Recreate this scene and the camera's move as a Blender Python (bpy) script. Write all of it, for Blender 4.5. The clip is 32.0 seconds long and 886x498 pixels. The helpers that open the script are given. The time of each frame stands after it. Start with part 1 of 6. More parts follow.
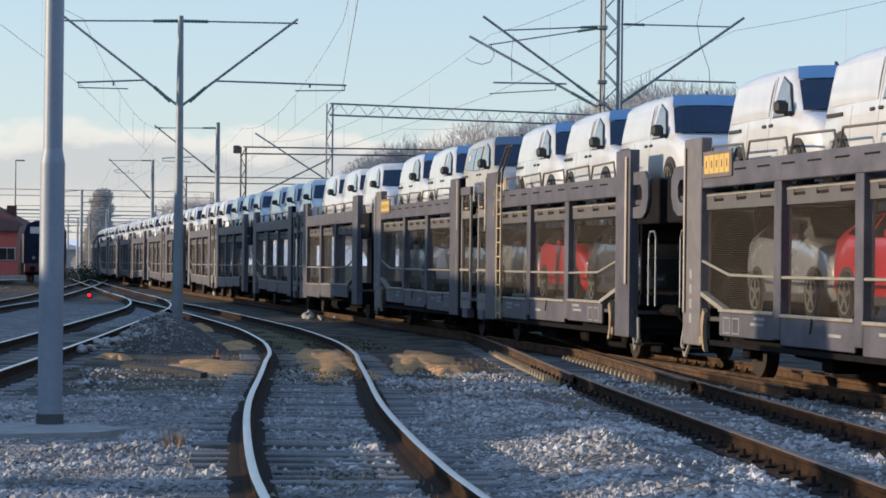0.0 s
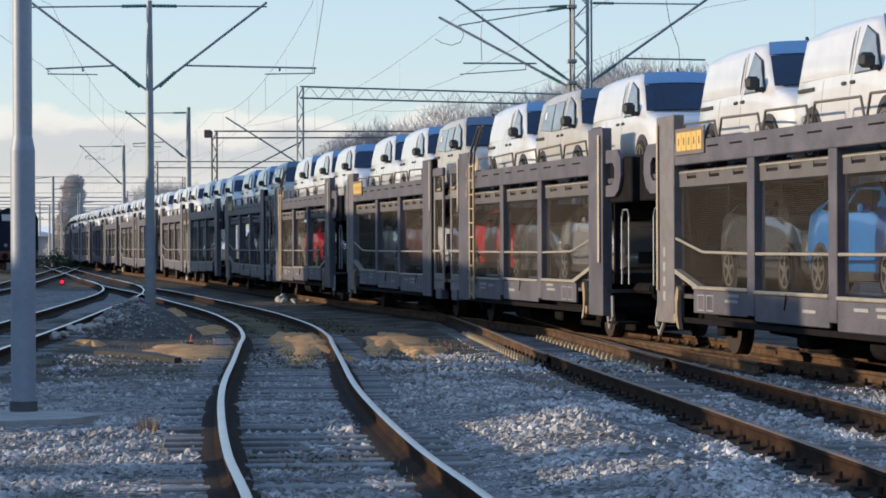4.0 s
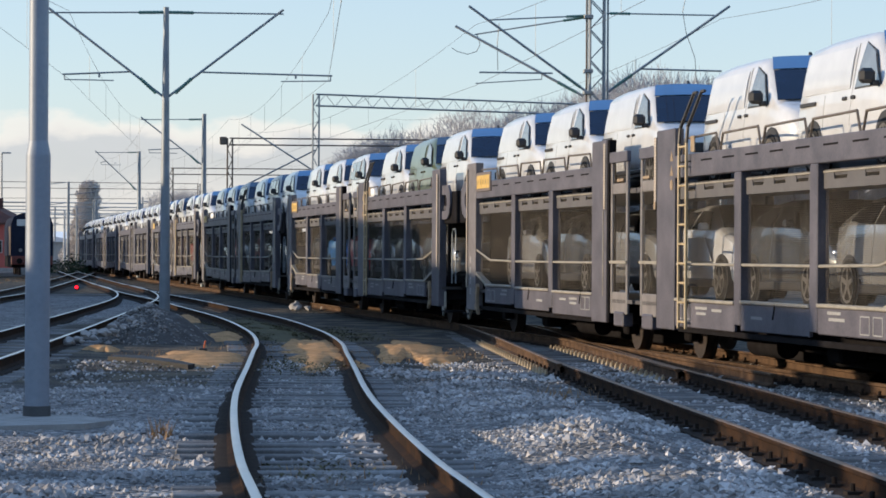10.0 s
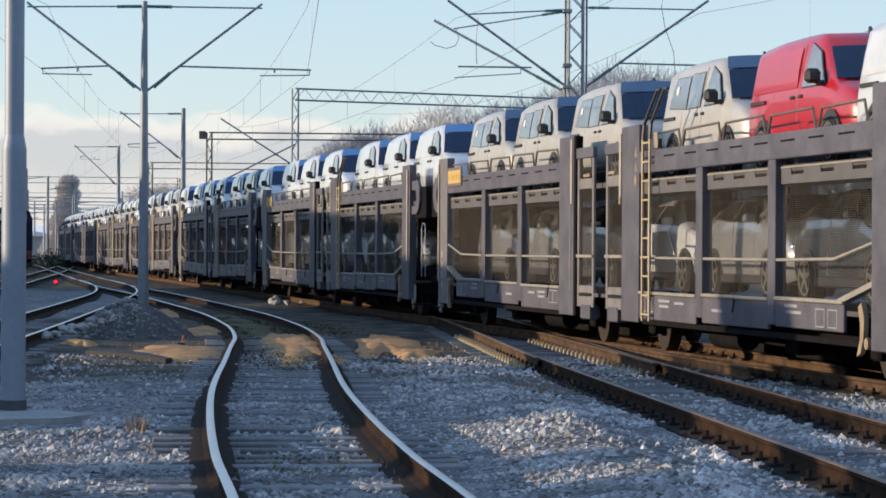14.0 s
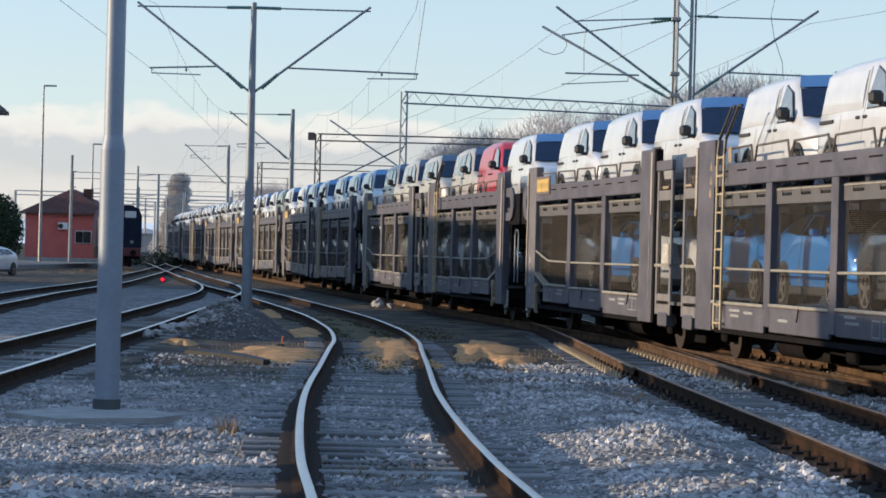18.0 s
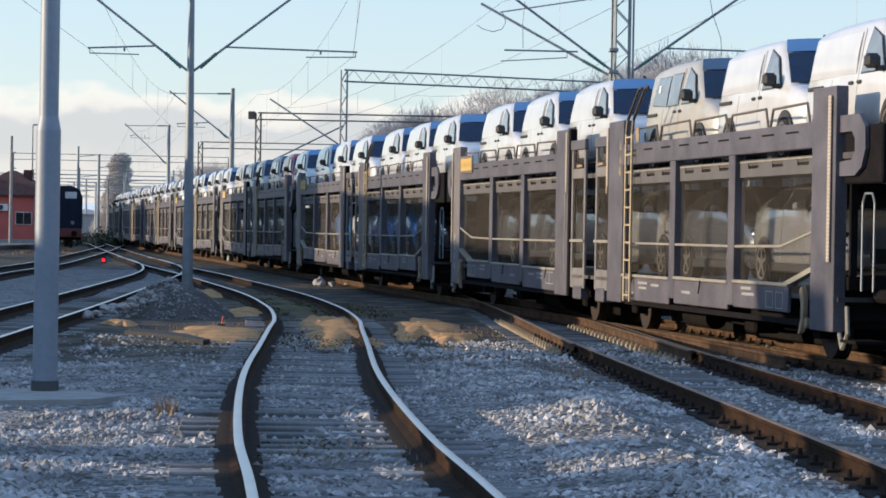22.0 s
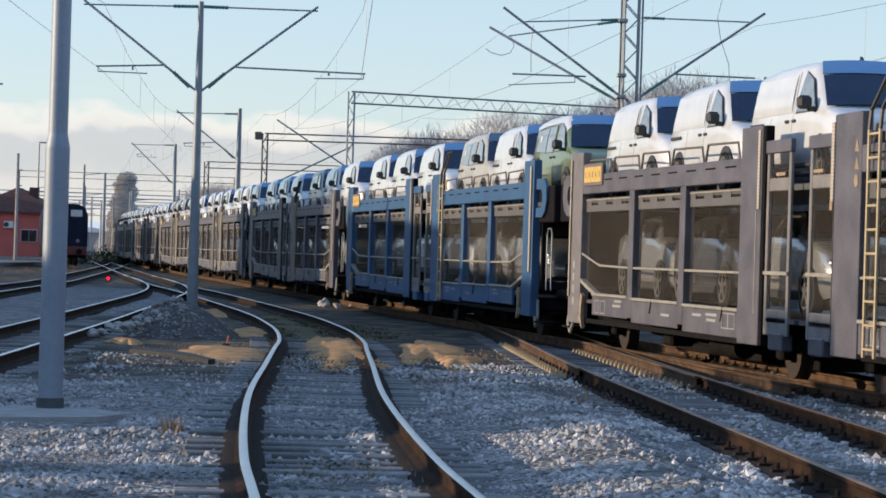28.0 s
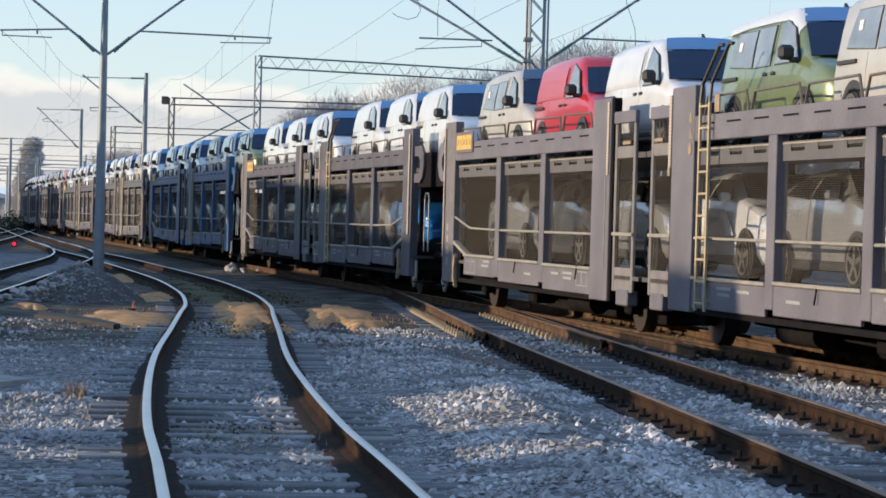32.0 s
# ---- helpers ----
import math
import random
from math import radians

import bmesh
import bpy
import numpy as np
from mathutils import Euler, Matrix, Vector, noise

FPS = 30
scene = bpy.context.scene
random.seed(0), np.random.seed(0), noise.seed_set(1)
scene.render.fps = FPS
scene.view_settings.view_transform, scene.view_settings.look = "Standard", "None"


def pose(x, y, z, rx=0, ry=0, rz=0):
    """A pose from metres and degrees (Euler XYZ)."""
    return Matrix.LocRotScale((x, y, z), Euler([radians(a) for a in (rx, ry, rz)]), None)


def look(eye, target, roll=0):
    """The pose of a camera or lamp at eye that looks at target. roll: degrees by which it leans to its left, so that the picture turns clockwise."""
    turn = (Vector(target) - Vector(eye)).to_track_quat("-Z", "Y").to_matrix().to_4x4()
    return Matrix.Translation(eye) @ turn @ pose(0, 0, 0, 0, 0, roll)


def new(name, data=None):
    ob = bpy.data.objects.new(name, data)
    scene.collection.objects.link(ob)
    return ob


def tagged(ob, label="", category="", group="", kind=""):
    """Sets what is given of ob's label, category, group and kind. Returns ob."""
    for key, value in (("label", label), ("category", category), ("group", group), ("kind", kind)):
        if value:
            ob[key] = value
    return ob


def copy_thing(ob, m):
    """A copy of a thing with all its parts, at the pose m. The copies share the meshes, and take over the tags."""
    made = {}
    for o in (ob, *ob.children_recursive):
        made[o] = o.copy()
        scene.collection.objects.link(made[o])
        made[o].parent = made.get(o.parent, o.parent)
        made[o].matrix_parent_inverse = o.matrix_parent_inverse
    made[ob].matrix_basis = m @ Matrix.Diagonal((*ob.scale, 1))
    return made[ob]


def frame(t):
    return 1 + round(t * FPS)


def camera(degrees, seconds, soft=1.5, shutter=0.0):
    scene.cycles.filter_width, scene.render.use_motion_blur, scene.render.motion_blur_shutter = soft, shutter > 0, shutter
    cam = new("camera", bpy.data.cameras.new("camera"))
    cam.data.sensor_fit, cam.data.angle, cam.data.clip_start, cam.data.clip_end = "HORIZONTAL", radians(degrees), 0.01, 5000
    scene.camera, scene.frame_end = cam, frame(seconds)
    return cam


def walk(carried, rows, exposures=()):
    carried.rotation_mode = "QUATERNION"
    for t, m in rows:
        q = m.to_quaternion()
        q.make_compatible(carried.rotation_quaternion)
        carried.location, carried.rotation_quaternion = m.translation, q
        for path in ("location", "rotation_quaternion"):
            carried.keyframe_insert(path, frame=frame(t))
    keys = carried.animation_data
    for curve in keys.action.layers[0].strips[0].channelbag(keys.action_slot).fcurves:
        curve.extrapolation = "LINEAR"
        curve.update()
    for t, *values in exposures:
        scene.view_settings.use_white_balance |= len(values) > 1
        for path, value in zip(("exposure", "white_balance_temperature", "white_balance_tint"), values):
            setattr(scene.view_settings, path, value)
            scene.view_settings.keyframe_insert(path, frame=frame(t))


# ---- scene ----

def view(x, z, yaw, pitch, roll):
    """The camera's pose: it stands at (x, 0, z) and looks along the yard."""
    a, b = math.radians(yaw), math.radians(pitch)
    eye = Vector((x, 0, z))
    return look(eye, eye + Vector((math.sin(a) * math.cos(b), math.cos(a) * math.cos(b), math.sin(b))), roll)


cam = camera(19.262, 32.0, soft=1.7)
walk(cam, [
    (0.0, view(0.006, 1.751, 0.301, 0.346, 0.64)),
    (0.5, view(0.013, 1.743, 0.614, 0.049, 0.63)),
    (1.0, view(0.017, 1.743, 1.185, -0.079, 0.51)),
    (1.5, view(0.025, 1.742, 1.222, -0.098, 0.38)),
    (2.0, view(0.034, 1.746, 1.238, -0.131, 0.23)),
    (2.5, view(0.032, 1.747, 1.223, -0.125, 0.14)),
    (3.0, view(0.023, 1.742, 1.212, -0.098, -0.02)),
    (3.5, view(0.018, 1.746, 1.111, -0.080, -0.14)),
    (5.5, view(0.011, 1.751, -0.036, -0.023, -0.09)),
    (6.0, view(0.009, 1.746, -0.191, -0.031, -0.09)),
    (6.5, view(0.005, 1.744, -0.308, -0.052, -0.09)),
    (7.0, view(0.019, 1.739, -0.300, -0.203, -0.09)),
    (7.5, view(0.010, 1.742, -0.263, -0.166, -0.03)),
    (8.0, view(0.010, 1.746, -0.189, -0.175, -0.02)),
    (8.5, view(0.020, 1.747, -0.065, -0.159, -0.01)),
    (9.0, view(0.009, 1.748, -0.004, -0.109, 0.02)),
    (9.5, view(0.013, 1.747, 0.241, 0.047, 0.33)),
    (10.0, view(0.016, 1.745, 0.581, 0.134, 0.32)),
    (10.5, view(0.019, 1.744, 0.648, 0.119, 0.32)),
    (11.0, view(0.017, 1.741, 0.839, 0.107, 0.32)),
    (11.5, view(0.030, 1.739, 1.035, 0.049, 0.30)),
    (12.0, view(0.036, 1.743, 1.060, -0.037, 0.30)),
    (12.5, view(0.038, 1.748, 1.060, -0.019, 0.23)),
    (13.0, view(0.026, 1.751, 1.067, 0.039, 0.29)),
    (13.5, view(0.039, 1.739, 1.089, 0.047, 0.31)),
    (15.5, view(0.131, 1.740, 0.099, -0.243, 0.25)),
    (16.0, view(0.171, 1.739, -0.298, -0.329, 0.26)),
    (16.5, view(0.189, 1.739, -0.540, -0.443, 0.26)),
    (17.0, view(0.176, 1.759, -0.777, -0.212, 0.30)),
    (17.5, view(0.198, 1.770, -1.091, -0.138, 1.05)),
    (18.0, view(0.208, 1.780, -1.380, 0.064, 1.47)),
    (18.5, view(0.236, 1.778, -1.624, 0.092, 1.30)),
    (19.0, view(0.243, 1.778, -1.742, 0.064, 0.88)),
    (19.5, view(0.247, 1.777, -1.850, 0.006, 0.88)),
    (20.0, view(0.235, 1.768, -1.642, 0.127, 0.92)),
    (20.5, view(0.235, 1.773, -0.866, 0.194, 0.88)),
    (21.0, view(0.247, 1.759, -0.228, -0.045, 0.95)),
    (21.5, view(0.239, 1.771, -0.048, -0.463, 0.97)),
    (22.0, view(0.259, 1.783, -0.111, -0.399, 0.95)),
    (22.5, view(0.260, 1.776, -0.223, -0.134, 0.99)),
    (23.0, view(0.268, 1.780, 0.235, 0.024, 0.93)),
    (23.5, view(0.273, 1.781, 0.338, -0.029, 0.93)),
    (24.0, view(0.281, 1.778, 0.233, -0.088, 0.89)),
    (24.5, view(0.269, 1.774, 0.190, -0.157, 1.08)),
    (25.0, view(0.260, 1.770, 0.079, -0.251, 1.44)),
    (25.5, view(0.246, 1.778, 0.008, -0.189, 1.62)),
    (27.5, view(0.238, 1.772, -0.120, -0.002, 1.67)),
    (28.0, view(0.228, 1.776, -0.219, 0.104, 1.71)),
    (28.5, view(0.243, 1.773, -0.093, 0.047, 1.92)),
    (29.0, view(0.240, 1.771, 0.384, 0.108, 2.16)),
    (29.5, view(0.247, 1.771, 1.241, 0.062, 2.10)),
    (30.0, view(0.255, 1.763, 1.863, -0.004, 2.02)),
    (30.5, view(0.249, 1.772, 1.924, -0.092, 1.94)),
    (31.0, view(0.247, 1.770, 2.020, -0.108, 1.95)),
    (31.5, view(0.261, 1.773, 1.796, -0.233, 1.81)),
    (32.0, view(0.268, 1.764, 1.809, -0.611, 1.59))
], exposures=[(0.0, 0.27, 6100, 11), (1.0, 0.39, 6100, 11), (2.0, 0.41, 6100, 11), (3.5, 0.33, 6100, 11), (14.0, 0.34, 6100, 11), (16.0, 0.41, 6100, 11), (17.5, 0.34, 6100, 11), (20.5, 0.32, 6100, 11), (22.0, 0.43, 6100, 11), (23.4, 0.33, 6100, 11), (28.5, 0.34, 6100, 11), (31.0, 0.42, 6100, 11), (32.0, 0.43, 6100, 11)])

# ---- light ----
SUN_AZ, SUN_EL = radians(-88), radians(10)   # straight from the left, low
to_sun = Vector((math.sin(SUN_AZ) * math.cos(SUN_EL), math.cos(SUN_AZ) * math.cos(SUN_EL), math.sin(SUN_EL)))
sun = new("sun", bpy.data.lights.new("sun", "SUN"))
sun.data.energy, sun.data.angle, sun.data.color = 4.4, radians(0.6), (1.0, 0.77, 0.50)
sun.rotation_euler = to_sun.to_track_quat("Z", "Y").to_euler()
world = bpy.data.worlds.new("world")
scene.world = world
world.use_nodes = True
wn, wl = world.node_tree.nodes, world.node_tree.links
sky = wn.new("ShaderNodeTexSky")
sky.sky_type, sky.sun_disc = "NISHITA", False
sky.sun_elevation, sky.sun_rotation = SUN_EL, SUN_AZ
sky.air_density, sky.dust_density, sky.ozone_density = 1.0, 0.4, 1.8
# a low bank of cloud all round the horizon
wco, wmap, wno, wsep = wn.new("ShaderNodeTexCoord"), wn.new("ShaderNodeMapping"), wn.new("ShaderNodeTexNoise"), wn.new("ShaderNodeSeparateXYZ")
wmap.inputs["Scale"].default_value = (30, 30, 62)
wno.inputs["Scale"].default_value, wno.inputs["Detail"].default_value = 1.0, 6
wl.new(wco.outputs["Generated"], wmap.inputs["Vector"])
wl.new(wmap.outputs[0], wno.inputs["Vector"])
wl.new(wco.outputs["Generated"], wsep.inputs[0])
edge = wn.new("ShaderNodeMath")          # height of the sky point, made uneven by the noise
edge.operation = "MULTIPLY_ADD"
wl.new(wno.outputs["Fac"], edge.inputs[0])
edge.inputs[1].default_value = -0.032
lift = wn.new("ShaderNodeMath")
lift.inputs[1].default_value = 0.0155
wl.new(wsep.outputs["Z"], lift.inputs[0])
wl.new(lift.outputs[0], edge.inputs[2])
bank = wn.new("ShaderNodeValToRGB")
bank.color_ramp.interpolation = "EASE"
for pos, val in ((0.0, 0.86), (0.040, 0.80), (0.0445, 0.70), (0.051, 0.0)):
    e = bank.color_ramp.elements.new(pos) if pos not in (0.0,) else bank.color_ramp.elements[0]
    e.position, e.color = pos, (val, val, val, 1)
bank.color_ramp.elements[-1].color = (0, 0, 0, 1)
wl.new(edge.outputs[0], bank.inputs["Fac"])
cloud = wn.new("ShaderNodeValToRGB")
cloud.color_ramp.elements[0].position, cloud.color_ramp.elements[0].color = 0.0, (4.6, 4.25, 3.65, 1)
cloud.color_ramp.elements[1].position, cloud.color_ramp.elements[1].color = 0.0455, (5.9, 5.15, 4.35, 1)
for pos, col in ((0.022, (4.35, 4.05, 3.65, 1)), (0.033, (3.45, 3.4, 3.25, 1)), (0.039, (3.55, 3.45, 3.35, 1))):
    cloud.color_ramp.elements.new(pos).color = col
wl.new(edge.outputs[0], cloud.inputs["Fac"])
wmix = wn.new("ShaderNodeMix")
wmix.data_type = "RGBA"
wl.new(bank.outputs["Color"], wmix.inputs["Factor"])
veil = wn.new("ShaderNodeMix")       # thin high haze over the whole sky
veil.data_type = "RGBA"
haze = wn.new("ShaderNodeValToRGB")  # paler low down, a deeper blue overhead
haze.color_ramp.elements[0].position, haze.color_ramp.elements[0].color = 0.12, (4.4, 5.15, 6.45, 1)
haze.color_ramp.elements[1].position, haze.color_ramp.elements[1].color = 0.55, (3.5, 5.4, 8.7, 1)
wl.new(wsep.outputs["Z"], haze.inputs["Fac"])
wl.new(haze.outputs["Color"], veil.inputs["B"])
thin = wn.new("ShaderNodeMapRange")  # the haze thins towards the zenith
for key, val in (("From Min", 0.06), ("From Max", 0.45), ("To Min", 0.36), ("To Max", 0.31)):
    thin.inputs[key].default_value = val
wl.new(wsep.outputs["Z"], thin.inputs["Value"])
wl.new(thin.outputs[0], veil.inputs["Factor"])
wl.new(sky.outputs[0], veil.inputs["A"])
wl.new(veil.outputs["Result"], wmix.inputs["A"])
wl.new(cloud.outputs["Color"], wmix.inputs["B"])
wn["Background"].inputs["Strength"].default_value = 0.15
wl.new(wmix.outputs["Result"], wn["Background"].inputs["Color"])

# ---- materials ----
MATS = {}


def mat(name, a, b=None, scale=3.0, rough=0.6, metal=0.0, bump=0.0, fine=60.0, coat=0.0, spread=0.0, alpha=1.0):
    """A procedural surface: two colours mixed by coarse and fine noise, with relief, and a difference from piece to piece."""
    if name in MATS:
        return MATS[name]
    m = bpy.data.materials.new(name)
    m.use_nodes = True
    n, l = m.node_tree.nodes, m.node_tree.links
    p = n["Principled BSDF"]
    b = b or tuple(c * 0.7 for c in a)
    co = n.new("ShaderNodeTexCoord")
    coarse, grain = n.new("ShaderNodeTexNoise"), n.new("ShaderNodeTexNoise")
    coarse.inputs["Scale"].default_value, coarse.inputs["Detail"].default_value = scale, 5
    grain.inputs["Scale"].default_value, grain.inputs["Detail"].default_value = fine, 3
    for t in (coarse, grain):
        l.new(co.outputs["Object"], t.inputs["Vector"])
    add = n.new("ShaderNodeMath")
    add.operation = "MULTIPLY_ADD"
    l.new(grain.outputs["Fac"], add.inputs[0])
    add.inputs[1].default_value = 0.5
    l.new(coarse.outputs["Fac"], add.inputs[2])
    ramp = n.new("ShaderNodeMapRange")
    ramp.inputs["From Min"].default_value, ramp.inputs["From Max"].default_value = 0.5, 1.0
    l.new(add.outputs[0], ramp.inputs["Value"])
    mix = n.new("ShaderNodeMix")
    mix.data_type = "RGBA"
    mix.inputs["A"].default_value, mix.inputs["B"].default_value = (*b, 1), (*a, 1)
    l.new(ramp.outputs[0], mix.inputs["Factor"])
    out = mix.outputs["Result"]
    if spread:
        info, mr, hsv = n.new("ShaderNodeObjectInfo"), n.new("ShaderNodeMapRange"), n.new("ShaderNodeHueSaturation")
        mr.inputs["To Min"].default_value, mr.inputs["To Max"].default_value = 1 - spread, 1 + spread
        l.new(info.outputs["Random"], mr.inputs["Value"])
        l.new(mr.outputs[0], hsv.inputs["Value"])
        l.new(out, hsv.inputs["Color"])
        out = hsv.outputs["Color"]
    l.new(out, p.inputs["Base Color"])
    p.inputs["Roughness"].default_value, p.inputs["Metallic"].default_value = rough, metal
    p.inputs["Coat Weight"].default_value, p.inputs["Coat Roughness"].default_value = coat, 0.06
    p.inputs["Alpha"].default_value = alpha
    p.inputs["Specular IOR Level"].default_value = 0.08 if rough >= 0.85 else (0.25 if rough >= 0.7 else 0.5)
    if bump:
        bp = n.new("ShaderNodeBump")
        bp.inputs["Strength"].default_value, bp.inputs["Distance"].default_value = min(1.0, bump * 4), bump * 0.1
        l.new(add.outputs[0], bp.inputs["Height"])
        l.new(bp.outputs[0], p.inputs["Normal"])
    MATS[name] = m
    return m


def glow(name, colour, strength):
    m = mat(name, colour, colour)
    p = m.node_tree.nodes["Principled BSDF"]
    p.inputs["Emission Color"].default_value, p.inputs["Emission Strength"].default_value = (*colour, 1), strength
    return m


STEEL_GREY = mat("wagon_paint_grey", (0.122, 0.115, 0.138), (0.05, 0.049, 0.064), 2.0, 0.5, 0.0, 0.02, 30)
STEEL_PALE = mat("wagon_paint_pale_grey", (0.165, 0.156, 0.18), (0.10, 0.095, 0.112), 1.3, 0.5, 0.0, 0.02, 30)
STEEL_BLUE = mat("wagon_paint_blue", (0.034, 0.105, 0.225), (0.020, 0.066, 0.155), 1.3, 0.45, 0.0, 0.02, 30)
LADDER = mat("tan_ladder_paint", (0.46, 0.365, 0.22), (0.32, 0.25, 0.15), 6, 0.6, 0.0, 0.02, 40)
DOOR_PAINT = mat("worn_door_paint", (0.215, 0.20, 0.195), (0.13, 0.12, 0.12), 3, 0.55, 0.0, 0.02, 30)
LEVER = mat("tan_lever_paint", (0.34, 0.25, 0.16), (0.20, 0.145, 0.09), 6, 0.6, 0.0, 0.03, 40)
GALV = mat("galvanised_steel", (0.36, 0.36, 0.355), (0.22, 0.22, 0.22), 6, 0.5, 0.4, 0.02, 40)
BUFF = mat("buff_paint", (0.31, 0.285, 0.24), (0.20, 0.185, 0.155), 5, 0.6, 0.0, 0.02, 40)
UNDER = mat("underframe_black", (0.014, 0.013, 0.014), (0.006, 0.005, 0.006), 5, 0.86, 0.0, 0.05, 40)
DECK = mat("deck_plate", (0.10, 0.095, 0.095), (0.06, 0.055, 0.055), 3, 0.6, 0.3, 0.03, 40)
WHEEL_STEEL = mat("wheel_steel", (0.045, 0.03, 0.024), (0.022, 0.017, 0.015), 6, 0.6, 0.3, 0.02, 30)
YELLOW = mat("ochre_paint", (0.66, 0.44, 0.12), (0.50, 0.33, 0.09), 6, 0.55)
WHITE_MARK = mat("white_marking", (0.34, 0.34, 0.335), (0.22, 0.22, 0.217), 20, 0.6)
SIGN_BACK = mat("sign_backing", (0.16, 0.13, 0.12), (0.11, 0.09, 0.085), 6, 0.6)
END_PLATE = mat("pale_end_plate", (0.17, 0.158, 0.166), (0.115, 0.106, 0.113), 5, 0.55, 0.0, 0.02, 30)


def notched():
    """Cream strip with dark notches along its height."""
    m = mat("notched_strip", (0.46, 0.40, 0.33), (0.34, 0.29, 0.24), 4, 0.6)
    n, l = m.node_tree.nodes, m.node_tree.links
    p = n["Principled BSDF"]
    co, wave, mx = n.new("ShaderNodeTexCoord"), n.new("ShaderNodeTexWave"), n.new("ShaderNodeMix")
    wave.bands_direction, wave.inputs["Scale"].default_value = "Z", 6.5
    l.new(co.outputs["Object"], wave.inputs["Vector"])
    cut = n.new("ShaderNodeMapRange")
    cut.inputs["From Min"].default_value, cut.inputs["From Max"].default_value = 0.78, 0.86
    l.new(wave.outputs["Fac"], cut.inputs["Value"])
    mx.data_type = "RGBA"
    l.new(cut.outputs[0], mx.inputs["Factor"])
    l.new(p.inputs["Base Color"].links[0].from_socket, mx.inputs["A"])
    mx.inputs["B"].default_value = (0.30, 0.25, 0.205, 1)
    l.new(mx.outputs["Result"], p.inputs["Base Color"])
    return m


TOOTHED = notched()
HOOP = mat("handrail_brown", (0.17, 0.14, 0.112), (0.10, 0.082, 0.067), 8, 0.5, 0.3)


def mesh_screen():
    """Perforated sheet: part of what lies behind shows through it."""
    m = mat("perforated_sheet", (0.06, 0.052, 0.042), (0.04, 0.035, 0.03), 2.0, 0.6, 0.0)
    m.node_tree.nodes["Principled BSDF"].inputs["Alpha"].default_value = 0.07
    return m


SCREEN = mesh_screen()
MESH_WIRE = mat("screen_wire", (0.205, 0.172, 0.13), (0.145, 0.12, 0.09), 1.0, 0.6, 0.0, 0.0, 8)
VAN_WHITE = mat("van_paint_white", (0.60, 0.61, 0.62), (0.49, 0.50, 0.515), 0.9, 0.35, 0.0, 0.02, 5, 0.8)
VAN_CREAM = mat("van_paint_beige", (0.44, 0.425, 0.39), (0.35, 0.342, 0.318), 1.5, 0.42, 0.15, 0.0, 10, 0.3)
VAN_RED = mat("van_paint_red", (0.42, 0.012, 0.022), (0.34, 0.009, 0.017), 1.5, 0.3, 0.0, 0.0, 10, 0.5)
VAN_GREEN = mat("van_paint_green", (0.165, 0.205, 0.085), (0.12, 0.155, 0.065), 1.5, 0.3, 0.2, 0.0, 10, 0.7)
VAN_OLIVE = mat("van_paint_olive", (0.16, 0.20, 0.12), (0.085, 0.11, 0.065), 1.3, 0.3, 0.3, 0.0, 10, 0.6)
VAN_BLUE = mat("car_paint_blue", (0.03, 0.22, 0.62), (0.02, 0.17, 0.5), 1.5, 0.3, 0.2, 0.0, 10, 0.7)
CAR_GREY = mat("car_paint_grey", (0.14, 0.15, 0.16), (0.10, 0.11, 0.12), 1.5, 0.2, 0.6, 0.0, 10, 0.7)
CAR_SILVER = mat("car_paint_silver", (0.44, 0.44, 0.43), (0.36, 0.36, 0.35), 1.5, 0.22, 0.5, 0.0, 10, 0.7)
COVER = mat("white_protective_film", (0.72, 0.71, 0.68), (0.6, 0.59, 0.56), 4, 0.6, 0.0, 0.03, 12)
DARK_GLASS = mat("dark_vehicle_glass", (0.018, 0.036, 0.075), (0.013, 0.027, 0.058), 2, 0.05, 0.35, 0.0, 5, 0.0)
# blue of sky and shade on darker roofs, put into the colour
GREY_SKY_STRIP = mat("sky_shade_grey_blue", (0.12, 0.18, 0.26), (0.09, 0.14, 0.21), 1.2, 0.12, 0.5)
CAR_GLASS = mat("black_car_glass", (0.012, 0.013, 0.016), (0.008, 0.009, 0.011), 2, 0.05, 0.0, 0.0, 5, 0.0)
CHROME = mat("lamp_chrome", (0.85, 0.84, 0.82), (0.75, 0.74, 0.72), 9, 0.27, 1.0)
LAMP_DARK = mat("smoked_headlamp_glass", (0.10, 0.105, 0.11), (0.07, 0.073, 0.078), 9, 0.2, 0.2, 0.0, 20, 0.1)
HOUSE_GLASS = mat("dark_window_glass", (0.015, 0.018, 0.022), (0.01, 0.012, 0.015), 2, 0.08)
# pale base colour paints the bright sky seen through the panes
SIDE_GLASS = mat("sky_pale_side_glass", (0.36, 0.385, 0.40), (0.20, 0.22, 0.24), 2.2, 0.08, 0.5)
# blue of sky and shade on white roofs, put into the colour
SKY_STRIP = mat("sky_shade_blue", (0.20, 0.36, 0.56), (0.16, 0.30, 0.49), 1.2, 0.12, 0.6)
TRIM = mat("black_plastic_trim", (0.03, 0.03, 0.032), (0.02, 0.02, 0.022), 6, 0.55)
RUBBER = mat("tyre_rubber", (0.025, 0.025, 0.025), (0.016, 0.016, 0.016), 8, 0.8)
RIM = mat("wheel_rim_silver", (0.26, 0.245, 0.225), (0.18, 0.17, 0.155), 8, 0.3, 0.5)
LAMP_GLASS = mat("headlamp_glass", (0.30, 0.31, 0.33), (0.20, 0.21, 0.23), 9, 0.1, 0.3, 0.0, 20, 0.5)
PANEL_GAP = mat("panel_gap_grey", (0.27, 0.27, 0.27), (0.2, 0.2, 0.2), 6, 0.7)
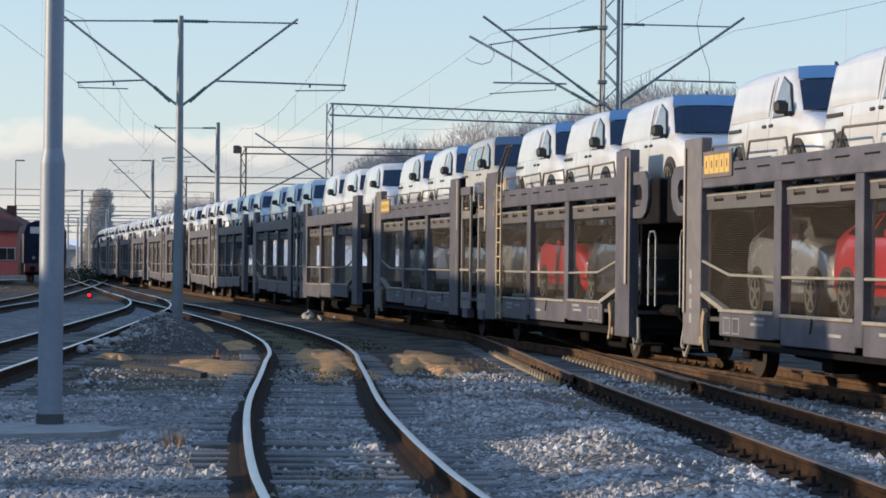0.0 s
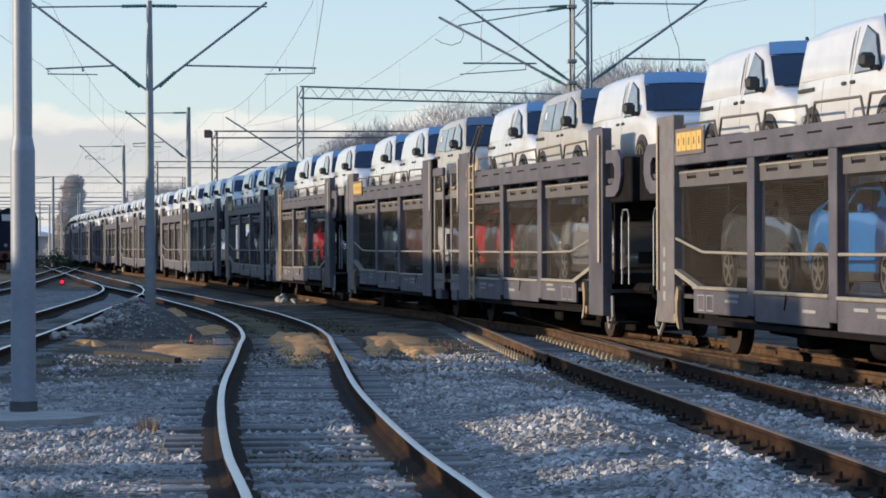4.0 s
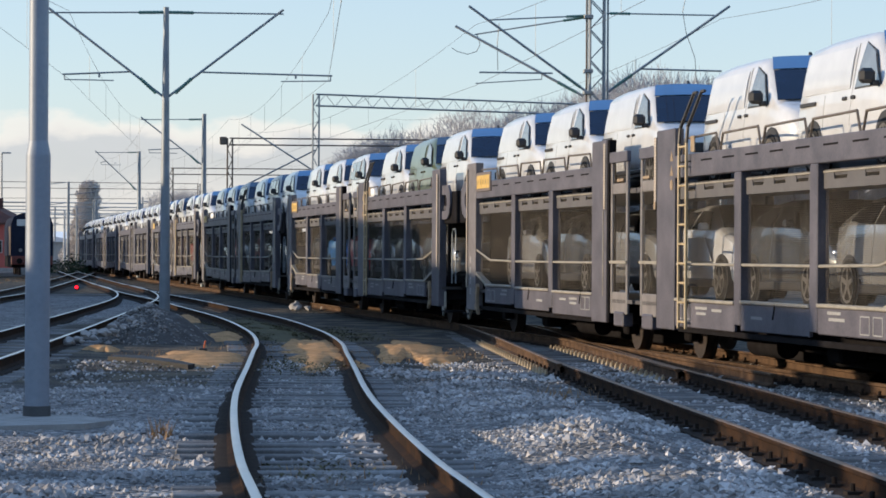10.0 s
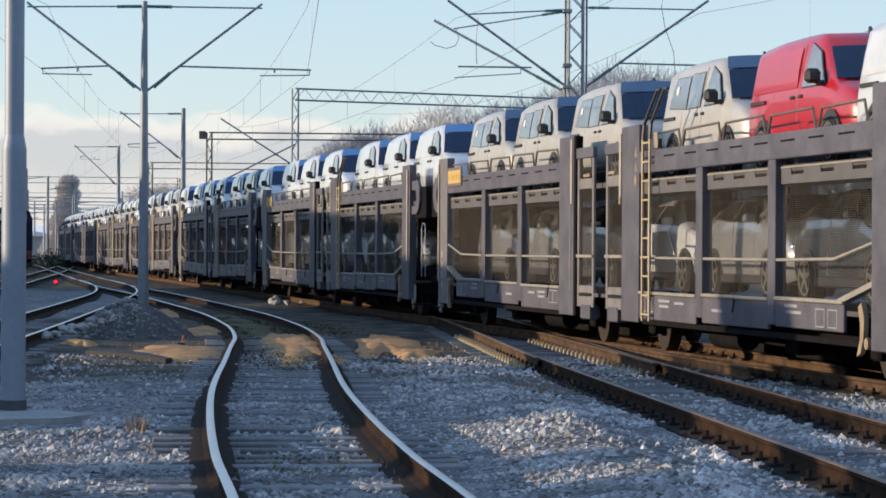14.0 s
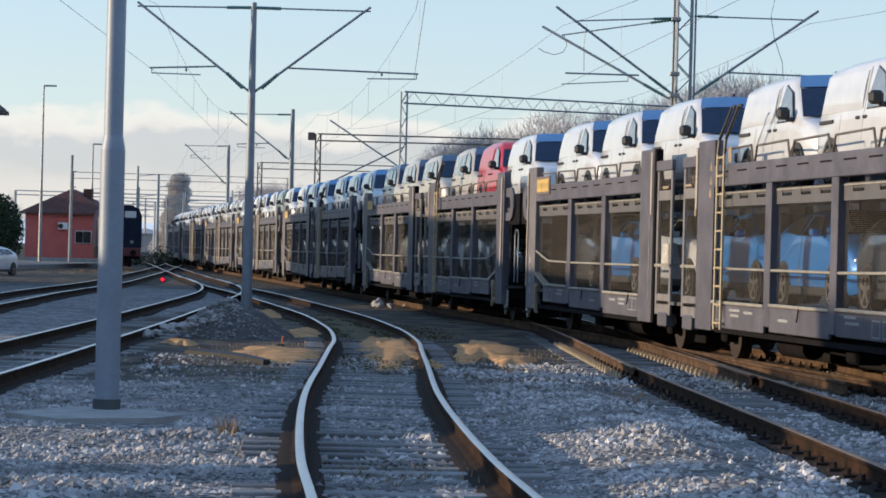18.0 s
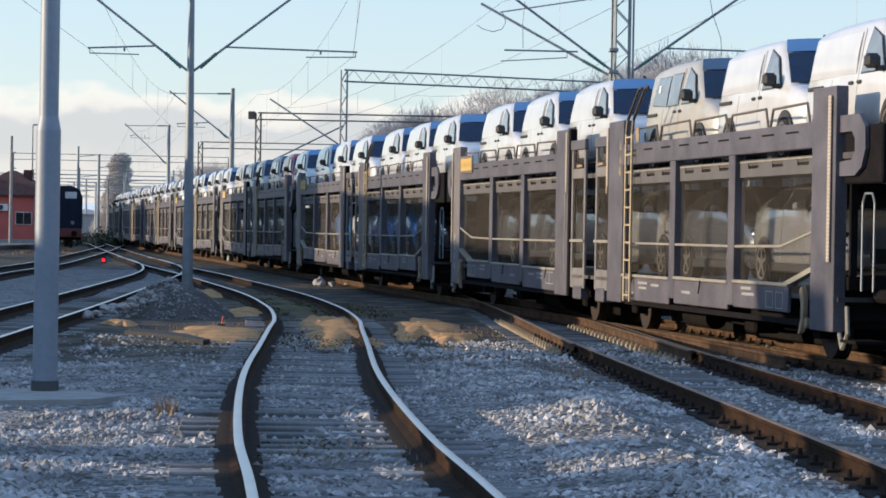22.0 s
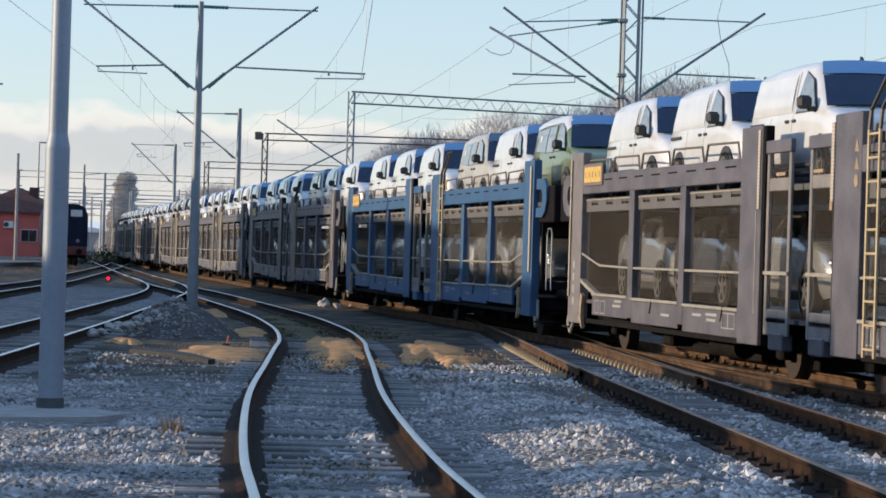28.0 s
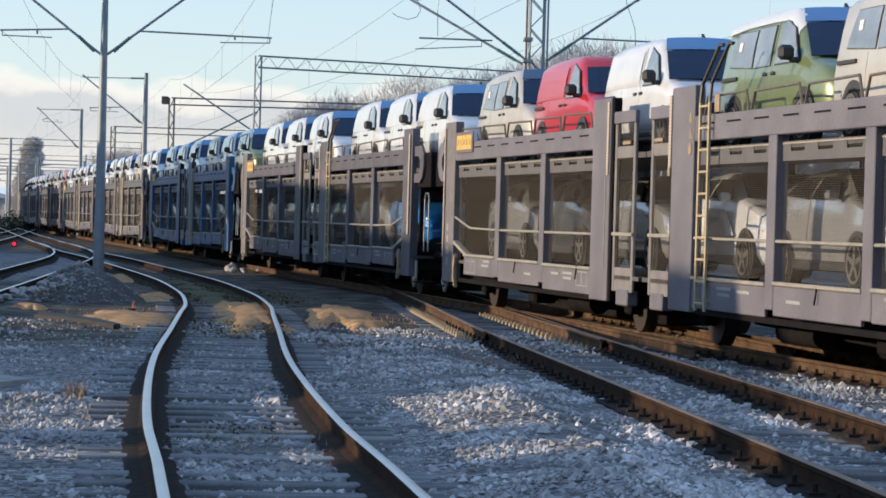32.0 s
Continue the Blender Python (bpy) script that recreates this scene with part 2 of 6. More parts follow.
OIL_SHADOW = mat("oil_and_shadow_black", (0.035, 0.028, 0.024), (0.016, 0.013, 0.012), 5, 0.9, 0.0, 0.2, 30)
HEAD_STRIP = mat("dull_grey_strip", (0.10, 0.096, 0.098), (0.075, 0.071, 0.073), 4, 0.65, 0.0, 0.02, 30)
RAIL_TOP = mat("polished_rail_steel", (0.52, 0.53, 0.54), (0.41, 0.42, 0.43), 2, 0.28, 0.9, 0.01, 20)
RAIL_DULL = mat("dull_rail_head", (0.29, 0.185, 0.11), (0.16, 0.105, 0.065), 3, 0.55, 0.4, 0.02, 30)
RAIL_BROWN = mat("brown_rusted_rail", (0.128, 0.080, 0.049), (0.036, 0.023, 0.017), 4, 0.85, 0.1, 0.05, 40)
RAIL_RUST = mat("rusty_rail", (0.05, 0.027, 0.015), (0.010, 0.008, 0.007), 4, 0.85, 0.1, 0.05, 40)
SLEEPER = mat("weathered_timber_sleeper", (0.26, 0.26, 0.262), (0.12, 0.118, 0.116), 3, 0.85, 0.0, 0.1, 50, spread=0.25)
POLE_PAINT = mat("pole_paint", (0.26, 0.30, 0.355), (0.20, 0.235, 0.285), 1.2, 0.5, 0.1, 0.01, 20)
GALV_POLE = mat("mast_steel", (0.24, 0.275, 0.31), (0.17, 0.195, 0.22), 3, 0.5, 0.2, 0.02, 30)
RUSTY_MAST = mat("weathered_mast", (0.20, 0.16, 0.13), (0.11, 0.09, 0.075), 4, 0.7, 0.2, 0.03, 30)
WIRE = mat("contact_wire", (0.20, 0.195, 0.19), (0.14, 0.135, 0.13), 3, 0.5, 0.5)
INSULATOR = mat("green_insulator", (0.10, 0.22, 0.19), (0.07, 0.15, 0.13), 6, 0.3)
CONCRETE = mat("concrete", (0.38, 0.375, 0.36), (0.24, 0.235, 0.225), 4, 0.85, 0.0, 0.08, 50)

# ---- building helpers ----


def part(name, bm, material, parent=None, label="", angle=35):
    """Links a bmesh as one mesh object, under its thing or part."""
    me = bpy.data.meshes.new(name)
    bm.normal_update()
    bm.to_mesh(me)
    bm.free()
    me.materials.append(material)
    if angle:
        me.shade_smooth()
        me.set_sharp_from_angle(angle=radians(angle))
    ob = new(name, me)
    if parent:
        ob.parent = parent
    if label:
        ob["label"] = label
    return ob


def empty(name, label, category, group="", m=None, kind=""):
    ob = new(name)
    ob.empty_display_size = 0.3
    if m is not None:
        ob.matrix_basis = m
    return tagged(ob, label, category, group, kind)


def box(bm, x0, x1, y0, y1, z0, z1, bevel=0.0):
    """Adds a box; bevelled edges where bevel is given."""
    m = Matrix.Translation(((x0 + x1) / 2, (y0 + y1) / 2, (z0 + z1) / 2)) @ Matrix.Diagonal((abs(x1 - x0), abs(y1 - y0), abs(z1 - z0), 1))
    g = bmesh.ops.create_cube(bm, size=1, matrix=m)
    if bevel:
        es = list({e for v in g["verts"] for e in v.link_edges})
        bmesh.ops.bevel(bm, geom=es, offset=bevel, segments=1, affect="EDGES")
    return bm


def tube(bm, a, b, r, seg=8, r2=None):
    """A round bar from a to b."""
    a, b = Vector(a), Vector(b)
    d = b - a
    m = Matrix.Translation((a + b) / 2) @ d.to_track_quat("Z", "Y").to_matrix().to_4x4()
    bmesh.ops.create_cone(bm, cap_ends=True, segments=seg, radius1=r, radius2=r if r2 is None else r2, depth=d.length, matrix=m)
    return bm


def pipe(bm, pts, r, seg=6):
    for a, b in zip(pts, pts[1:]):
        tube(bm, a, b, r, seg)
    return bm


def prism(bm, pts, y0, y1, axis="y"):
    """A plate: the outline pts (x, z) between y0 and y1 (axis y), or (x, y) between two heights (axis z)."""
    f = (lambda p, y: (p[0], y, p[1])) if axis == "y" else ((lambda p, y: (p[0], p[1], y)) if axis == "z" else (lambda p, y: (y, p[0], p[1])))
    a, b = [bm.verts.new(f(p, y0)) for p in pts], [bm.verts.new(f(p, y1)) for p in pts]
    bm.faces.new(a), bm.faces.new(list(reversed(b)))
    for i in range(len(pts)):
        j = (i + 1) % len(pts)
        bm.faces.new((a[j], a[i], b[i], b[j]))
    bmesh.ops.recalc_face_normals(bm, faces=bm.faces[:])
    return bm


def loft(bm, rings, cap=True):
    """Skins rings of equally many points."""
    vs = [[bm.verts.new(p) for p in r] for r in rings]
    for a, b in zip(vs, vs[1:]):
        for i in range(len(a)):
            j = (i + 1) % len(a)
            bm.faces.new((a[i], a[j], b[j], b[i]))
    if cap:
        bm.faces.new(list(reversed(vs[0]))), bm.faces.new(vs[-1])
    bmesh.ops.recalc_face_normals(bm, faces=bm.faces[:])
    return bm


B = bmesh.new
RT = 0.17   # top of rail above the ballast

# ---- the line on which the train runs ----
LEAN = math.atan(0.1747)


def line_heading(s):
    """Angle to the left of straight ahead, in radians."""
    return LEAN - max(0.0, s - 222.0) / 950.0


_line = [Vector((12.3, 0.0))]
for _i in range(1400):
    _h = line_heading(_i * 0.5 + 0.25)
    _line.append(_line[-1] + 0.5 * Vector((-math.sin(_h), math.cos(_h))))


def on_line(s):
    """Centre of the track s metres along it, at rail level."""
    if s < 0:
        return Vector((12.3 - s * math.sin(LEAN), s * math.cos(LEAN), RT))
    i = min(int(s / 0.5), 1398)
    p = _line[i].lerp(_line[i + 1], s / 0.5 - i)
    return Vector((p.x, p.y, RT))


def line_pose(s, half=2.0, dz=0.0, turn=0.0):
    """A pose on the line: x along the way of travel, y to its left."""
    a, b = on_line(s - half), on_line(s + half)
    c = (a + b) / 2
    d = b - a
    return pose(c.x, c.y, c.z + dz, 0, 0, math.degrees(math.atan2(d.y, d.x)) + turn)


V0, ACC = 7.675, 0.02753


def run(t):
    """How far the train has gone at t seconds."""
    return V0 * t + ACC * t * t / 2


TIMES = [0, 2, 4, 6, 8, 10, 12, 14, 16, 18, 20, 22, 24, 26, 28, 30, 32]
MOVING = []   # thing, its place along the line at the start, half its wheelbase, height, turn


def motions():
    """Keys all that moves: the wagons and the vehicles they carry."""
    for ob, s, half, dz, turn in MOVING:
        walk(ob, [(t, line_pose(s + run(t), half, dz, turn)) for t in TIMES])

# ---- ground ----


def ground_height(x, y):
    h = 0.05 * noise.noise((x * 0.35, y * 0.2, 0)) + 0.03 * noise.noise((x * 1.3, y * 0.8, 3))
    # a bank of deeper ballast between the curving track and the side track
    # its left slope is added so that low sun brightens the stones
    a, b = 0.83 - (y - 16.6) * 0.07, 3.2 - (y - 16.0) * 0.06
    u, k = (x - a) / (b - a), min(1.0, max(0.0, (y - 13) / 3)) * min(1.0, max(0.0, (40 - y) / 10))
    if 0 < u < 1 and k > 0:
        h += 0.17 * k * (u / 0.58 if u < 0.58 else max(0.0, 0.90 - u) / 0.32)
    return h - 0.03


def ballast_material():
    """Pale stones, giving way to dark earth and dry grass further off."""
    m = mat("ballast_ground", (0.45, 0.44, 0.435), (0.175, 0.172, 0.17), 1.1, 0.92, 0.0, 0.0, 9)
    n, l = m.node_tree.nodes, m.node_tree.links
    p = n["Principled BSDF"]
    base = p.inputs["Base Color"].links[0].from_socket
    co, vor = n.new("ShaderNodeTexCoord"), n.new("ShaderNodeTexVoronoi")
    vor.inputs["Scale"].default_value = 17
    l.new(co.outputs["Object"], vor.inputs["Vector"])
    hsv, sep = n.new("ShaderNodeHueSaturation"), n.new("ShaderNodeSeparateColor")
    l.new(vor.outputs["Color"], sep.inputs[0])
    val = n.new("ShaderNodeMapRange")
    val.inputs["To Min"].default_value, val.inputs["To Max"].default_value = 0.25, 1.15
    l.new(sep.outputs[0], val.inputs["Value"])
    l.new(val.outputs[0], hsv.inputs["Value"])
    l.new(base, hsv.inputs["Color"])
    # earth
    xyz, no, no2 = n.new("ShaderNodeSeparateXYZ"), n.new("ShaderNodeTexNoise"), n.new("ShaderNodeTexNoise")
    l.new(co.outputs["Object"], xyz.inputs[0])
    no.inputs["Scale"].default_value, no.inputs["Detail"].default_value = 0.28, 6
    no2.inputs["Scale"].default_value, no2.inputs["Detail"].default_value = 1.1, 6
    l.new(co.outputs["Object"], no.inputs["Vector"])
    l.new(co.outputs["Object"], no2.inputs["Vector"])
    far = n.new("ShaderNodeMapRange")
    far.inputs["From Min"].default_value, far.inputs["From Max"].default_value = 31.5, 42.5
    l.new(xyz.outputs["Y"], far.inputs["Value"])
    lift = n.new("ShaderNodeMath")
    lift.operation = "MULTIPLY_ADD"
    l.new(no.outputs["Fac"], lift.inputs[0])
    lift.inputs[1].default_value = 1.0
    l.new(far.outputs[0], lift.inputs[2])
    cut = n.new("ShaderNodeMapRange")
    cut.inputs["From Min"].default_value, cut.inputs["From Max"].default_value = 0.70, 1.0
    # the ballast of the tracks by the station is kept clean
    side, deep, clean, less = n.new("ShaderNodeMapRange"), n.new("ShaderNodeMapRange"), n.new("ShaderNodeMath"), n.new("ShaderNodeMath")
    for node, axis, ends in ((side, "X", (-7.0, -9.5)), (deep, "Y", (130.0, 95.0))):
        node.inputs["From Min"].default_value, node.inputs["From Max"].default_value = ends
        l.new(xyz.outputs[axis], node.inputs["Value"])
    clean.operation, less.operation = "MULTIPLY", "MULTIPLY_ADD"
    l.new(side.outputs[0], clean.inputs[0])
    l.new(deep.outputs[0], clean.inputs[1])
    l.new(clean.outputs[0], less.inputs[0])
    less.inputs[1].default_value = -1.1
    l.new(lift.outputs[0], less.inputs[2])
    l.new(less.outputs[0], cut.inputs["Value"])
    earth = n.new("ShaderNodeValToRGB")
    earth.color_ramp.elements[0].position, earth.color_ramp.elements[0].color = 0.36, (0.048, 0.046, 0.044, 1)
    earth.color_ramp.elements[1].position, earth.color_ramp.elements[1].color = 0.62, (0.15, 0.128, 0.098, 1)
    mid = earth.color_ramp.elements.new(0.48)
    mid.color = (0.075, 0.071, 0.064, 1)
    l.new(no2.outputs["Fac"], earth.inputs["Fac"])
    mx = n.new("ShaderNodeMix")
    mx.data_type = "RGBA"
    l.new(cut.outputs[0], mx.inputs["Factor"])
    l.new(hsv.outputs["Color"], mx.inputs["A"])
    l.new(earth.outputs["Color"], mx.inputs["B"])
    l.new(mx.outputs["Result"], p.inputs["Base Color"])
    bp = n.new("ShaderNodeBump")
    bp.inputs["Strength"].default_value, bp.inputs["Distance"].default_value = 1.0, 0.04
    l.new(vor.outputs["Distance"], bp.inputs["Height"])
    bp.invert = True
    l.new(bp.outputs[0], p.inputs["Normal"])
    return m


def build_ground():
    bm = B()
    xs = [-2500, -900, -300, -120, -60] + [-40 + 0.7 * i for i in range(0, 54)] + [-2.2 + 0.28 * i for i in range(0, 28)] + [5.64 + 0.7 * i for i in range(0, 35)] + [45, 70, 120, 300, 900, 2500]
    ys = [-600, -120, -30, 0] + [6 + 0.7 * i for i in range(0, 107)] + [84, 90, 98, 110, 125, 145, 170, 200, 240, 300, 400, 600, 1000, 2000, 4000]
    grid = [[bm.verts.new((x, y, ground_height(x, y) if -41 < x < 30 and 5 < y < 100 else -0.03)) for x in xs] for y in ys]
    for r0, r1 in zip(grid, grid[1:]):
        for i in range(len(xs) - 1):
            bm.faces.new((r0[i], r0[i + 1], r1[i + 1], r1[i]))
    ob = part("ground", bm, ballast_material(), None, "", 60)
    tagged(ob, "grey stone ballast yard with dark earth and dry grass", "ground", kind="structure")


build_ground()


def smooth_line(pts, step=0.5):
    """Points along a soft curve through (x, y) pairs given from near to far."""
    ys, xs = [p[1] for p in pts], [p[0] for p in pts]
    n = len(pts)
    sl = [(xs[min(i + 1, n - 1)] - xs[max(i - 1, 0)]) / (ys[min(i + 1, n - 1)] - ys[max(i - 1, 0)]) for i in range(n)]
    out = []
    for i in range(n - 1):
        h = ys[i + 1] - ys[i]
        k = max(1, int(h / step))
        for j in range(k):
            t = j / k
            a, b, c, d = 2 * t ** 3 - 3 * t ** 2 + 1, t ** 3 - 2 * t ** 2 + t, -2 * t ** 3 + 3 * t ** 2, t ** 3 - t ** 2
            out.append(Vector((a * xs[i] + b * h * sl[i] + c * xs[i + 1] + d * h * sl[i + 1], ys[i] + t * h)))
    out.append(Vector(pts[-1]))
    return out


def offset_line(pts, d):
    out = []
    for i, p in enumerate(pts):
        t = (pts[min(i + 1, len(pts) - 1)] - pts[max(i - 1, 0)]).normalized()
        out.append(p + d * Vector((t.y, -t.x)))
    return out


HEAD = [(-0.036, -0.004), (-0.030, 0.0), (0.030, 0.0), (0.036, -0.004)]
BODY = [(-0.036, -0.004), (-0.036, -0.036), (-0.010, -0.05), (-0.010, -0.135), (-0.070, -0.16), (-0.070, -0.17),
        (0.070, -0.17), (0.070, -0.16), (0.010, -0.135), (0.010, -0.05), (0.036, -0.036), (0.036, -0.004)]


def swept(pts, section, z=RT):
    bm = B()
    rings = []
    for i, p in enumerate(pts):
        t = (pts[min(i + 1, len(pts) - 1)] - pts[max(i - 1, 0)]).normalized()
        side = Vector((t.y, -t.x))
        rings.append([(p.x + side.x * a, p.y + side.y * a, z + b) for a, b in section])
    return loft(bm, rings)


def rail(pts, parent, shine=RAIL_TOP, z=RT, web=RAIL_RUST):
    r = part("rail", swept(pts, BODY, z), web, parent)
    part("railhead", swept(pts, HEAD, z), shine, r, "worn bright running surface")
    return r


def track(name, label, pts, shine=RAIL_TOP, web=RAIL_RUST):
    """Two rails on a centre line; returns the thing."""
    t = empty(name, label, "railway track", "yard tracks")
    if pts[0].y > -10:      # the yard tracks go on behind the standpoint
        pts = [pts[0] + (pts[0] - pts[1]).normalized() * 40] + pts
    for d in (-0.7535, 0.7535):
        rail(offset_line(pts, d), t, shine, RT, web)
        # dark strip paints the rail's shadow band together with oil stains
        part("oily_bed", swept(offset_line(pts, d), [(-0.19, -0.012), (-0.15, 0.006), (0.15, 0.006), (0.19, -0.012), (0.19, -0.06), (-0.19, -0.06)], 0.0), OIL_SHADOW, t, "ballast darkened for oil and the rail's shadow")
    return t


NEAR = smooth_line([(1.25, 0.00), (0.55, 8.29), (-0.22, 16.58), (-0.58, 20.14), (-1.00, 25.47), (-1.30, 30.21), (-1.60, 36.72), (-1.88, 42.65), (-2.04, 46.20), (-2.40, 50.94), (-2.80, 54.85), (-3.80, 62.78), (-5.10, 71.08), (-8.30, 90.03), (-11.30, 106.62), (-15.50, 132.68), (-21.50, 170.58), (-30.00, 225.08)])
LEFT = smooth_line([(-5.60, 0.00), (-6.20, 17.77), (-6.80, 35.54), (-7.60, 53.31), (-8.10, 62.78), (-8.75, 74.63), (-9.70, 90.03), (-11.00, 103.06), (-13.50, 120.83), (-16.20, 136.23)])
FARL = smooth_line([(-11.20, 23.69), (-12.00, 47.38), (-13.60, 68.71), (-15.00, 85.29), (-16.30, 106.62), (-18.50, 130.31), (-22.00, 165.85), (-27.00, 213.23)])
SIDE = smooth_line([(5.20, 0.00), (4.05, 19.78), (3.74, 24.88), (2.87, 38.86), (2.10, 54.49), (1.25, 68.71)])
MAIN = [Vector((on_line(s).x, on_line(s).y)) for s in [-60 + 2 * i for i in range(230)]]
near_track = track("railway_track", "curving yard track with bright worn rails on timber sleepers", NEAR)
left_track = track("railway_track", "yard track with shiny rails beside a gravel mound", LEFT)
track("railway_track", "dull siding rails beyond the yard tracks", FARL)
side_track = track("railway_track", "rusty side track running up to the train's line", SIDE, RAIL_DULL)
main_track = track("railway_track", "rusty main track under the car-carrier train", MAIN, RAIL_DULL, RAIL_BROWN)

# ---- vehicles ----


def wheel(parent, x, y, r=0.33, w=0.2, rim=True):
    s = 1 if y > 0 else -1
    t = part("wheel", tube(B(), (x, y - s * w, r), (x, y, r), r, 18), RUBBER, parent)
    if not rim:
        return
    bm = B()
    n = 18
    for i in range(n):          # the rim's ring
        a, b = 2 * math.pi * i / n, 2 * math.pi * (i + 1) / n
        vs = [bm.verts.new((x + q * math.cos(w), y + s * e, r + q * math.sin(w))) for w, q, e in ((a, r * 0.66, 0.012), (a, r * 0.78, 0.016), (b, r * 0.78, 0.016), (b, r * 0.66, 0.012))]
        bm.faces.new(vs)
    for i in range(5):          # spokes
        a = 2 * math.pi * i / 5 + 0.3
        d, e = Vector((math.cos(a), 0, math.sin(a))), Vector((-math.sin(a), 0, math.cos(a))) * r * 0.085
        c, o = Vector((x, y + s * 0.015, r)), d * r * 0.70
        bm.faces.new([bm.verts.new(p) for p in (c - e * 1.5, c + e * 1.5, c + o + e, c + o - e)])
    tube(bm, (x, y, r), (x, y + s * 0.02, r), r * 0.16, 8)
    part("rim", bm, RIM, t)


def shell(bm, stations):
    """A vehicle's skin: stations (x, top, bottom, belt, waist width, roof width)."""
    rings = []
    for x, top, bot, belt, w, rw in stations:
        belt = min(belt, top - 0.05)
        half = [(w * 0.90, bot), (w * 0.985, bot + 0.12), (w, bot + 0.3), (w * 0.99, (bot + belt) / 2 + 0.15), (w * 0.965, belt),
                (rw + (w * 0.965 - rw) * 0.45, belt + (top - belt) * 0.55), (rw + 0.01, top - min(0.12, (top - belt) * 0.3)), (rw - 0.09, top - min(0.03, (top - belt) * 0.1))]
        ring = [(x, y, z) for y, z in half] + [(x, 0, top)] + [(x, -y, z) for y, z in reversed(half)]
        rings.append(ring)
    return loft(bm, rings)


def strip(bm, quad, bulge=0.02, n=4):
    """A slightly bowed sheet between two edges: quad = lower left, lower right, upper right, upper left."""
    a, b, c, d = (Vector(q) for q in quad)
    nrm = (b - a).cross(d - a).normalized()
    front, back = [], []
    for i in range(n + 1):
        u = i / n
        o = nrm * bulge * 4 * u * (1 - u)
        front.append((a.lerp(b, u) + o, d.lerp(c, u) + o))
        back.append((a.lerp(b, u) + o - nrm * 0.012, d.lerp(c, u) + o - nrm * 0.012))
    rows = [[bm.verts.new(p) for p in (f[0], f[1], k[1], k[0])] for f, k in zip(front, back)]
    for r0, r1 in zip(rows, rows[1:]):
        for i in range(4):
            j = (i + 1) % 4
            bm.faces.new((r0[i], r1[i], r1[j], r0[j]))
    bm.faces.new(rows[0]), bm.faces.new(list(reversed(rows[-1])))
    bmesh.ops.recalc_face_normals(bm, faces=bm.faces[:])
    return bm


VAN_ST = [(-2.20, 1.50, 0.42, 0.96, 0.80, 0.66), (-2.17, 1.66, 0.32, 0.97, 0.88, 0.72), (-2.05, 1.73, 0.26, 0.97, 0.915, 0.745), (-1.2, 1.775, 0.24, 0.97, 0.925, 0.755),
          (-0.2, 1.79, 0.24, 0.97, 0.925, 0.75), (0.36, 1.785, 0.24, 0.97, 0.925, 0.745), (0.50, 1.76, 0.24, 0.97, 0.925, 0.745), (0.64, 1.685, 0.24, 0.97, 0.925, 0.755), (0.80, 1.565, 0.24, 0.97, 0.925, 0.765), (1.10, 1.325, 0.24, 0.97, 0.922, 0.79), (1.40, 1.085, 0.24, 0.96, 0.915, 0.83),
          (1.66, 1.03, 0.24, 0.94, 0.905, 0.80), (1.92, 0.96, 0.25, 0.87, 0.875, 0.74), (2.10, 0.87, 0.28, 0.77, 0.80, 0.66), (2.20, 0.72, 0.34, 0.62, 0.68, 0.56)]


def flank(z, out=0.0):
    """Half width of the van's load body at a height, with a small stand-off."""
    pts = [(0.24, 0.83), (0.36, 0.911), (0.54, 0.925), (0.755, 0.916), (0.97, 0.893), (1.42, 0.817), (1.66, 0.765), (1.74, 0.69)]
    for (z0, y0), (z1, y1) in zip(pts, pts[1:]):
        if z <= z1:
            return y0 + (y1 - y0) * (z - z0) / (z1 - z0) + out
    return pts[-1][1] + out


def side_sheet(s, corners, out, bulge=0.010):
    """A sheet on the van's flank: corners (x, z) in the order lower front, upper front, upper back, lower back."""
    q = [(x, s * flank(z, out), z) for x, z in corners]
    return strip(B(), q if s < 0 else q[::-1], bulge, 4)


def seam(s, x, z0, z1, r=0.004):
    """A shut line between two body panels."""
    return pipe(B(), [(x, s * flank(z0 + (z1 - z0) * i / 6, 0.001), z0 + (z1 - z0) * i / 6) for i in range(7)], r, 4)


